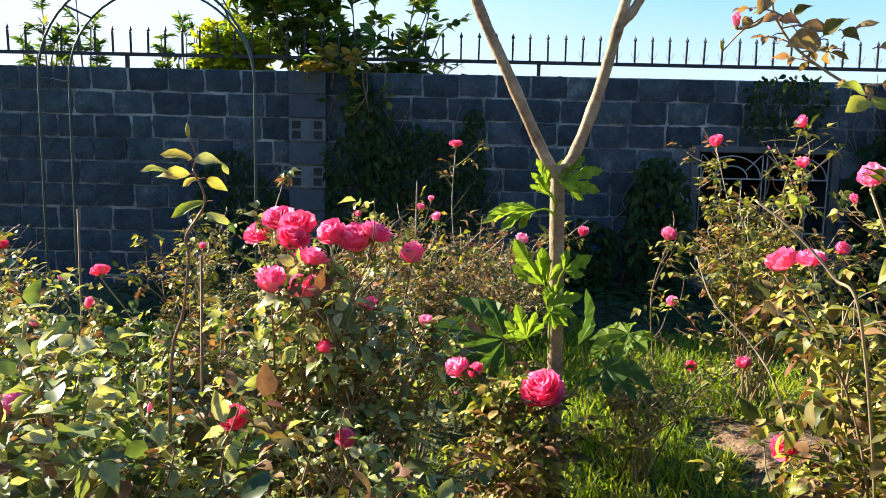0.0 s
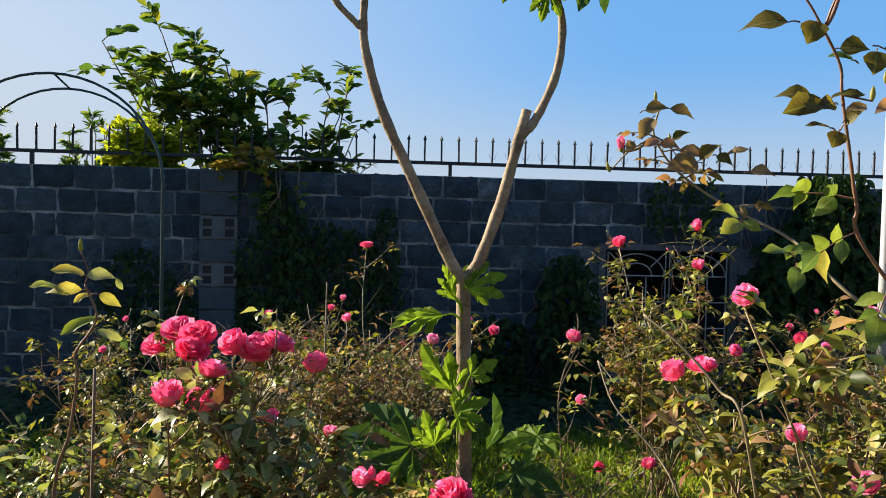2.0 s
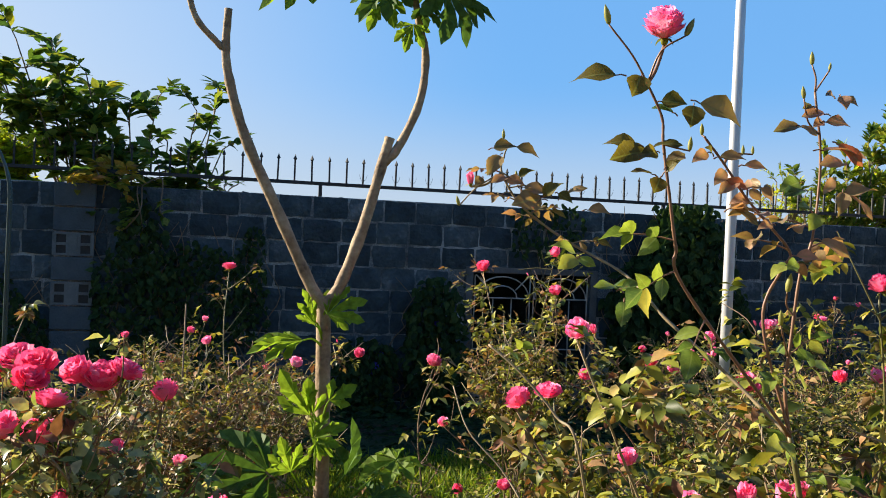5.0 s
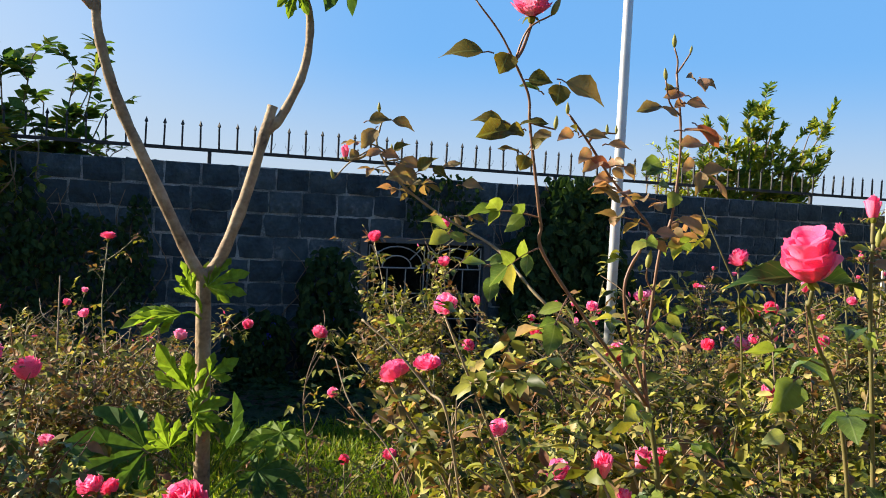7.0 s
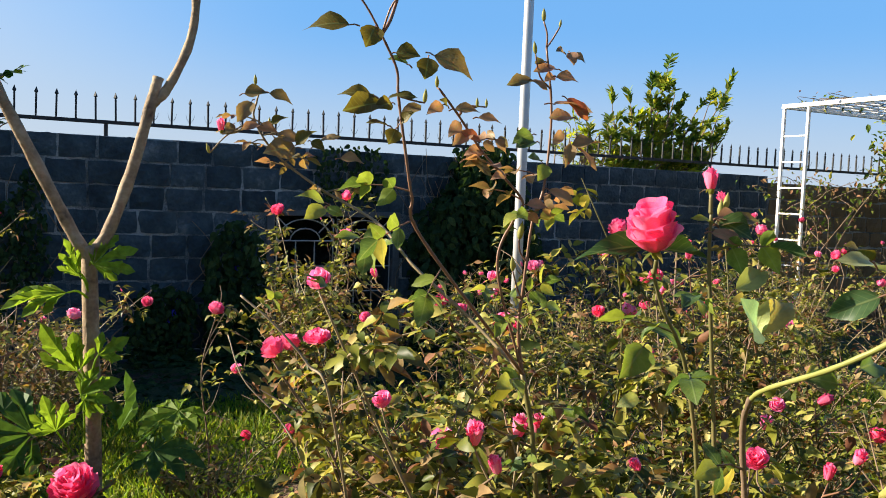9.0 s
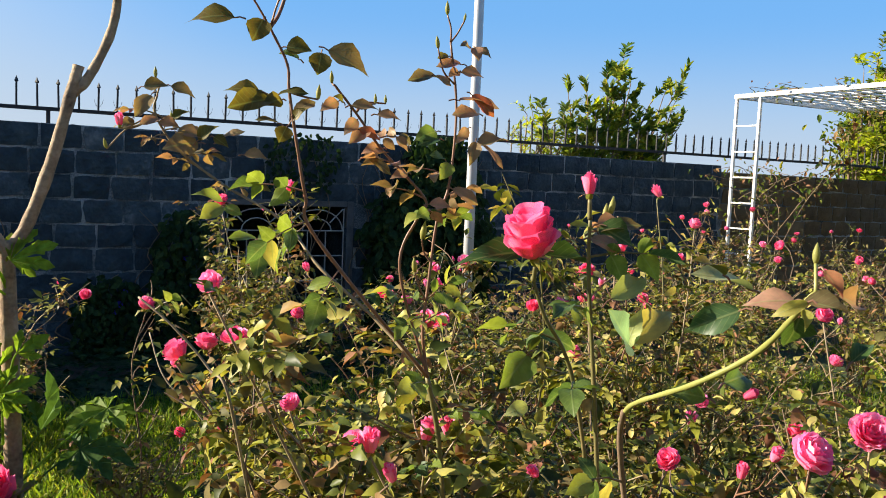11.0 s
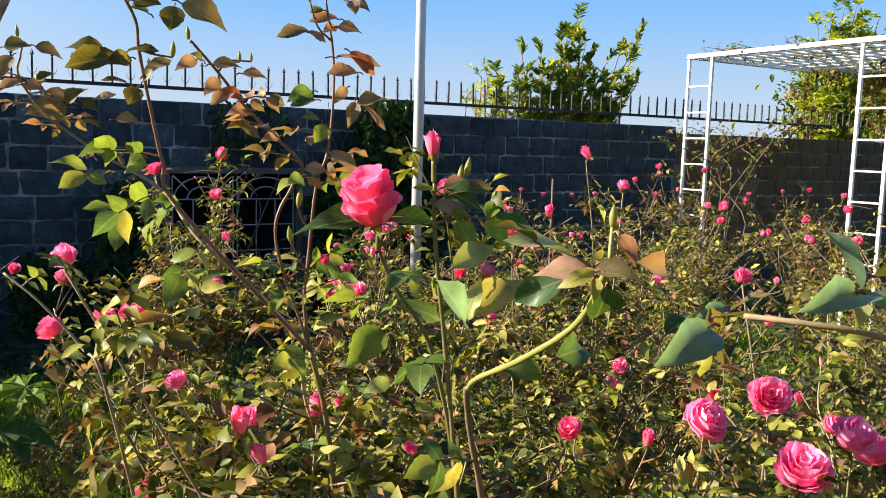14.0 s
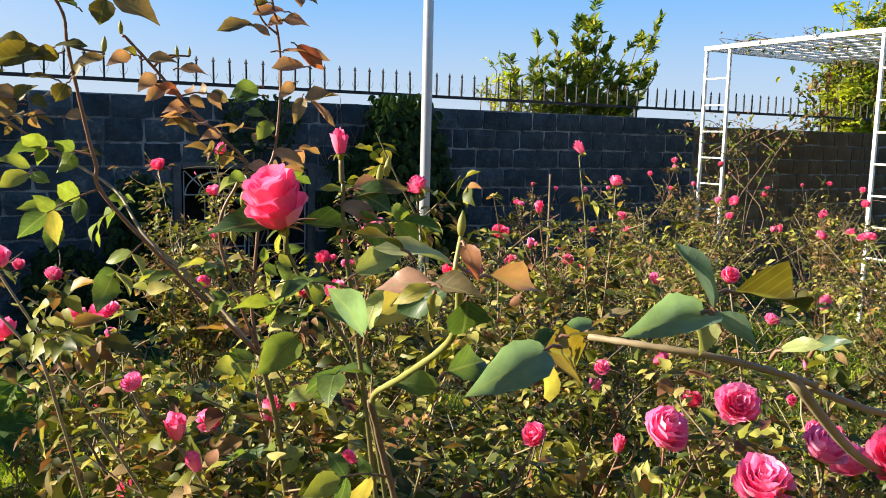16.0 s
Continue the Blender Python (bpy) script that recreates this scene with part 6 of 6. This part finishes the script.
# the large rose near the path, with its neighbour buds
bigcane = tall_cane("rose shoot carrying one large deep pink double bloom", [(0.88, 0.1, 0.0), (0.85, 0.08, 0.6), (0.79, 0.05, 1.15), (0.73, 0.03, 1.39), (0.66, 0.01, 1.49), (0.632, 0.0, 1.54)], 0.0042,
          [(0.7, (-0.7, 0.3, 0.2), 0.045, False), (0.6, (-0.5, -0.6, 0.1), 0.05, False)],
          [((0.615, -0.018, 1.585), 0.062, (-0.35, -0.15, 0.9), "globe", "pink", 1.0)])
leaf_at(bigcane, "green", (0.658, 0.04, 1.431), (0.602, 0.02, 1.394), 70, 0.65)
leaf_at(bigcane, "deep", (0.646, 0.02, 1.57), (0.531, 0.06, 1.542), 35, 0.22)
leaf_at(bigcane, "deep", (0.656, 0.02, 1.567), (0.728, 0, 1.555), 35, 0.28)
leaf_at(bigcane, "pale", (0.706, 0.1, 1.342), (0.665, 0.1, 1.33), 55, 0.6)
leaf_at(bigcane, "green", (0.716, 0.1, 1.446), (0.784, 0.1, 1.418), 60, 0.5)
budcane = tall_cane("rose shoot with a pink bud and two slim green buds", [(0.84, -0.02, 0.0), (0.8, -0.02, 0.7), (0.72, -0.04, 1.3), (0.682, -0.05, 1.54), (0.676, -0.053, 1.62)], 0.0038,
          [(0.8, (0.5, -0.6, 0.1), 0.045, False), (0.7, (-0.7, -0.4, 0.2), 0.045, False)],
          [((0.672, -0.053, 1.662), 0.023, (-0.1, 0, 1), "tight", "pink", 1.0)], [((0.745, 0.0, 1.62), 0.026, (0.1, 0, 1), 0.9), ((0.755, 0.0, 1.63), 0.026, (0.2, 0, 1), 0.9)])
leaf_at(budcane, "blue", (0.659, -0.15, 1.473), (0.612, -0.17, 1.527), 75, 0.62)
leaf_at(budcane, "pale", (0.667, -0.14, 1.475), (0.679, -0.15, 1.522), 85, 0.5)
leaf_at(budcane, "green", (0.668, -0.14, 1.48), (0.755, -0.12, 1.511), 60, 0.4)
leaf_at(budcane, "pale", (0.667, -0.11, 1.527), (0.73, -0.1, 1.549), 60, 0.45)
leaf_at(budcane, "deep", (0.693, -0.05, 1.609), (0.723, -0.08, 1.587), 70, 0.8)
leaf_at(budcane, "bronze", (0.688, -0.05, 1.603), (0.753, -0.06, 1.611), 50, 0.45)
leaf_at(budcane, "bronze", (0.672, -0.06, 1.594), (0.706, -0.08, 1.581), 60, 0.7)
leaf_at(budcane, "green", (0.685, -0.05, 1.605), (0.654, -0.04, 1.611), 40, 0.5)
leaf_at(budcane, "bronze", (0.69, -0.05, 1.612), (0.732, -0.05, 1.616), 40, 0.5)
# the stout green branch reaching towards the path, on its brown stem
stout = tall_cane("stout rose stem with a green branch of large leaves", [(0.84, -0.06, -0.02), (0.8, -0.08, 0.6), (0.75, -0.08, 1.15), (0.7, -0.105, 1.34), (0.672, -0.138, 1.4)], 0.0045, [(0.65, (-0.7, -0.2, 0.2), 0.045, False)], wood=m_twig, end=0.0036)
tall_cane("", [(0.68, -0.125, 1.385), (0.668, -0.16, 1.415), (0.645, -0.27, 1.466), (0.645, -0.345, 1.515), (0.6, -0.43, 1.58)], 0.0033,
          [], [], [((0.6, -0.43, 1.61), 0.018, (0.1, 0, 1), 1.0)], into=stout, end=0.0028, wood=m_cane_green)
leaf_at(stout, "pink", (0.596, -0.44, 1.601), (0.595, -0.46, 1.58), 80, 0.45)
leaf_at(stout, "bronze", (0.579, -0.43, 1.575), (0.552, -0.4, 1.568), 40, 0.5)
leaf_at(stout, "yellow", (0.568, -0.45, 1.578), (0.551, -0.43, 1.564), 60, 0.41)
leaf_at(stout, "yellow", (0.575, -0.44, 1.571), (0.566, -0.45, 1.555), 85, 0.44)
leaf_at(stout, "bronze", (0.575, -0.44, 1.577), (0.596, -0.47, 1.57), 40, 0.4)
leaf_at(stout, "bronze", (0.616, -0.44, 1.579), (0.673, -0.42, 1.56), 45, 0.3)
leaf_at(stout, "green", (0.668, -0.3, 1.544), (0.639, -0.26, 1.519), 65, 0.6)
leaf_at(stout, "deep", (0.624, -0.4, 1.556), (0.633, -0.38, 1.527), 80, 0.95)
leaf_at(stout, "pale", (0.658, -0.32, 1.567), (0.597, -0.3, 1.581), 30, 0.5)
leaf_at(stout, "green", (0.694, -0.24, 1.439), (0.651, -0.22, 1.444), 55, 0.55)
leaf_at(stout, "olive", (0.609, -0.33, 1.583), (0.567, -0.33, 1.598), 30, 0.4)
leaf_at(stout, "yellow", (0.682, -0.22, 1.457), (0.664, -0.22, 1.446), 60, 0.44)
leaf_at(stout, "green", (0.685, -0.27, 1.463), (0.738, -0.25, 1.462), 60, 0.6)
leaf_at(stout, "deep", (0.67, -0.42, 1.518), (0.699, -0.42, 1.532), 20, 0.5)
branch = tall_cane("rose branch with large blue-green leaves beside the path", [(1.35, -0.8, 0.0), (1.33, -0.8, 0.9), (1.15, -0.7, 1.38)] + [(0.809, -0.58, 1.505), (0.755, -0.58, 1.528), (0.687, -0.575, 1.549), (0.65, -0.55, 1.555), (0.634, -0.52, 1.555)], 0.0026, [],
          [((0.85, -0.585, 1.465), 0.045, (-0.4, -0.2, 0.8), "full", "pink", 0.6)], wood=m_stem_pale, end=0.002)
leaf_at(branch, "blue", (0.68, -0.57, 1.577), (0.667, -0.55, 1.613), 72, 0.38)
leaf_at(branch, "blue", (0.673, -0.57, 1.576), (0.604, -0.58, 1.571), 62, 0.38)
leaf_at(branch, "blue", (0.668, -0.58, 1.577), (0.685, -0.6, 1.558), 55, 0.33)
leaf_at(branch, "olive", (0.707, -0.56, 1.583), (0.788, -0.55, 1.562), 35, 0.2)
leaf_at(branch, "pale", (0.673, -0.57, 1.573), (0.66, -0.58, 1.555), 80, 0.6)
leaf_at(branch, "blue", (0.607, -0.515, 1.549), (0.544, -0.53, 1.534), 68, 0.43)
leaf_at(branch, "yellow", (0.617, -0.5, 1.537), (0.631, -0.49, 1.507), 70, 0.5)
leaf_at(branch, "olive", (0.618, -0.5, 1.545), (0.675, -0.46, 1.518), 70, 0.6)
leaf_at(branch, "blue", (0.688, -0.46, 1.546), (0.655, -0.46, 1.54), 70, 0.45)
leaf_at(branch, "bronze", (0.668, -0.48, 1.547), (0.686, -0.5, 1.563), 25, 0.4)
leaf_at(branch, "olive", (0.634, -0.5, 1.551), (0.657, -0.52, 1.549), 20, 0.4)
leaf_at(branch, "pale", (0.674, -0.62, 1.566), (0.681, -0.64, 1.573), 50, 0.5)
leaf_at(branch, "blue", (0.703, -0.62, 1.564), (0.704, -0.64, 1.572), 50, 0.37)
# the pale-leaved shoot above the bed
pale_shoot = tall_cane("tall thin rose shoot with pale young leaves", [(-0.9, 0.99, 0.0), (-0.9, 1.0, 0.6)] + [(-0.893, 1.015, 1.0), (-0.864, 1.015, 1.121), (-0.849, 1.015, 1.242), (-0.853, 1.015, 1.29), (-0.812, 1.015, 1.362), (-0.836, 1.015, 1.433)], 0.0045, [], [], [((-0.844, 1.015, 1.509), 0.03, (0, 0, 1), 1.0)], bronze=False, wood=m_cane_red)
leaf_at(pale_shoot, "yellow", (-0.836, 1.015, 1.451), (-0.905, 1.015, 1.461), 45, 0.5)
leaf_at(pale_shoot, "pale", (-0.832, 1.015, 1.451), (-0.77, 1.015, 1.444), 45, 0.5)
leaf_at(pale_shoot, "pale", (-0.772, 1.015, 1.446), (-0.76, 1.015, 1.422), 70, 0.6)
leaf_at(pale_shoot, "pale", (-0.887, 1.015, 1.422), (-0.947, 1.015, 1.425), 35, 0.45)
leaf_at(pale_shoot, "yellow", (-0.841, 1.015, 1.421), (-0.916, 1.015, 1.413), 60, 0.4)
leaf_at(pale_shoot, "yellow", (-0.82, 1.015, 1.412), (-0.859, 1.015, 1.394), 60, 0.5)
leaf_at(pale_shoot, "yellow", (-0.807, 1.015, 1.412), (-0.762, 1.015, 1.387), 60, 0.5)
leaf_at(pale_shoot, "green", (-0.811, 1.015, 1.362), (-0.885, 1.015, 1.327), 65, 0.4)
leaf_at(pale_shoot, "pale", (-0.811, 1.015, 1.338), (-0.754, 1.015, 1.315), 60, 0.4)
leaf_at(pale_shoot, "green", (-0.76, 1.015, 1.321), (-0.748, 1.015, 1.296), 60, 0.6)


# bare brown stems that lean across the bed
for pts in (
    [(0.565, 0.78, 0.0), (0.545, 0.75, 0.655), (0.445, 0.7, 1.191), (0.409, 0.75, 1.275), (0.348, 0.8, 1.354), (0.294, 0.85, 1.404)],
    [(0.772, 1.58, 0.0), (0.752, 1.55, 0.431), (0.652, 1.5, 0.784), (0.6, 1.6, 0.918), (0.509, 1.7, 1.029), (0.481, 1.8, 1.151)],
):
    tall_cane("bare brown rose stem leaning across the bed", pts, 0.0036, [(0.9, (0.3, -0.5, 0.3), 0.035, False)], bronze=False, wood=m_stem_pale)


# ---- lawn and weeds ----
SOIL = (1.42, 3.0, 0.5)


def bare(x, y):
    a = math.atan2(y - SOIL[1], x - SOIL[0])
    return math.hypot(x - SOIL[0], y - SOIL[1]) < SOIL[2] * (1 + 0.25 * math.sin(3 * a + 1) + 0.12 * math.sin(7 * a))


def soil_patch():
    """A low mound of turned earth with an uneven rim."""
    v, f, n = [(SOIL[0], SOIL[1], 0.06)], [], 36
    for j in range(1, 7):
        for i in range(n):
            a = 2 * math.pi * i / n
            q = j / 6 * SOIL[2] * (1.06 + 0.25 * math.sin(3 * a + 1) + 0.12 * math.sin(7 * a))
            x, y = SOIL[0] + q * math.cos(a), SOIL[1] + q * math.sin(a)
            v.append((x, y, 0.06 - 0.12 * (j / 6) ** 3 + 0.02 * noise.noise((x * 9, y * 9, 2))))
    f += [(0, 1 + i, 1 + (i + 1) % n) for i in range(n)]
    f += [(1 + j * n + i, 1 + (j + 1) * n + i, 1 + (j + 1) * n + (i + 1) % n, 1 + j * n + (i + 1) % n) for j in range(5) for i in range(n)]
    structure("soil_patch", mesh_of("soil_patch", [(v, f, 0)], [m_soil], True), "bare brown earth round a rose bush in the grass", "soil")


soil_patch()


def lawn():
    lv = Leaves([leaf_pattern(1, 0.1, 0.3, 0.25), leaf_pattern(1, 0.12, 0.2, 0.5)])
    n = 0
    while n < 68000:
        x, y = rng.uniform(-5.5, 8.5), rng.uniform(-1.0, 5.3)
        if noise.noise((x * 0.9 + 7, y * 0.9, 2)) + 0.5 * noise.noise((x * 3, y * 3, 8)) < -0.12:
            n += 0.2
            continue
        if bare(x, y):
            n += 0.2
            continue
        lv.add((x, y, 0.0), (rng.normal(0, 0.5), rng.normal(0, 0.5), 1.0), (rng.normal(0, 1), rng.normal(0, 1), 0.3), rng.uniform(0.05, 0.13))
        n += 1
    for _ in range(14000):
        x, y = rng.uniform(0.15, 1.9), rng.uniform(1.8, 5.2)
        if not bare(x, y):
            lv.add((x, y, 0.0), (rng.normal(0, 0.5), rng.normal(0, 0.5), 1.0), (rng.normal(0, 1), rng.normal(0, 1), 0.3), rng.uniform(0.04, 0.11))
    for _ in range(16000):
        x, y = rng.uniform(-8, 10), rng.uniform(-3.3, -0.9)
        if noise.noise((x * 0.9 + 7, y * 0.9, 2)) + 0.5 * noise.noise((x * 3, y * 3, 8)) > -0.12:
            lv.add((x, y, 0.0), (rng.normal(0, 0.5), rng.normal(0, 0.5), 1.0), (rng.normal(0, 1), rng.normal(0, 1), 0.3), rng.uniform(0.05, 0.13))
    tagged(new("lawn_grass", mesh_of("lawn_grass", lv.pieces(), [m_grass])), "short sunlit grass between the rose bushes", "grass", kind="stuff")
    wd = Leaves(COARSE)
    for _ in range(5200):
        x, y = rng.uniform(-3, 7.0), rng.uniform(-0.5, 5.4)
        a = rng.uniform(0, 6.3)
        wd.add((x, y, rng.uniform(0.01, 0.1)), (math.cos(a), math.sin(a), 0.3), (rng.normal(0, 0.3), rng.normal(0, 0.3), 1), rng.uniform(0.025, 0.06))
    tagged(new("ground_weeds", mesh_of("ground_weeds", wd.pieces(), [m_light_green])), "low broad-leaved weeds in the grass", "weeds", kind="stuff")
    # dark leaves added over the bare ground to deepen the wall's shade
    sh = Leaves(COARSE)
    for _ in range(5000):
        x, y = rng.uniform(-3, 6.0), rng.uniform(5.0, 6.9)
        a = rng.uniform(0, 6.3)
        sh.add((x, y, 0.22 * rng.random() ** 2), (math.cos(a), math.sin(a), 0.3), (rng.normal(0, 0.4), rng.normal(0, 0.4), 1), rng.uniform(0.05, 0.11))
    tagged(new("shade_leaf_cover", mesh_of("shade_leaf_cover", sh.pieces(), [m_ivy])), "dark leaf cover added to deepen the shade at the wall foot", "weeds", kind="stuff")
    dl = Leaves(COARSE)
    for _ in range(1800):
        dl.add((rng.uniform(-2.5, 6), rng.uniform(-0.5, 5), rng.uniform(0.01, 0.04)), rand_dir(0.2), (rng.normal(0, 0.4), rng.normal(0, 0.4), 1), rng.uniform(0.03, 0.06))
    for _ in range(900):
        a, r = rng.uniform(0, 6.3), 0.75 * math.sqrt(rng.random())
        dl.add((1.75 + r * math.cos(a), 3.1 + r * math.sin(a), rng.uniform(0.01, 0.04)), rand_dir(0.2), (rng.normal(0, 0.4), rng.normal(0, 0.4), 1), rng.uniform(0.03, 0.06))
    tagged(new("fallen_leaves", mesh_of("fallen_leaves", dl.pieces(), [m_leaf_dry])), "dry brown fallen leaves on the soil", "leaves", kind="stuff")


lawn()

# ---- the blocks of the wall ----
wall_section("wall_north", -6.2, 8.55, FACE, TOP, m_block, "dark grey stone block wall with pale mortar joints", (-3.6, 5.6))
wall_section("wall_north_far", 8.57, 18.0, FACE + 0.1, TOP - 0.08, m_block_brown, "brown stone block wall beyond the pergola", (8.6, 10.4))
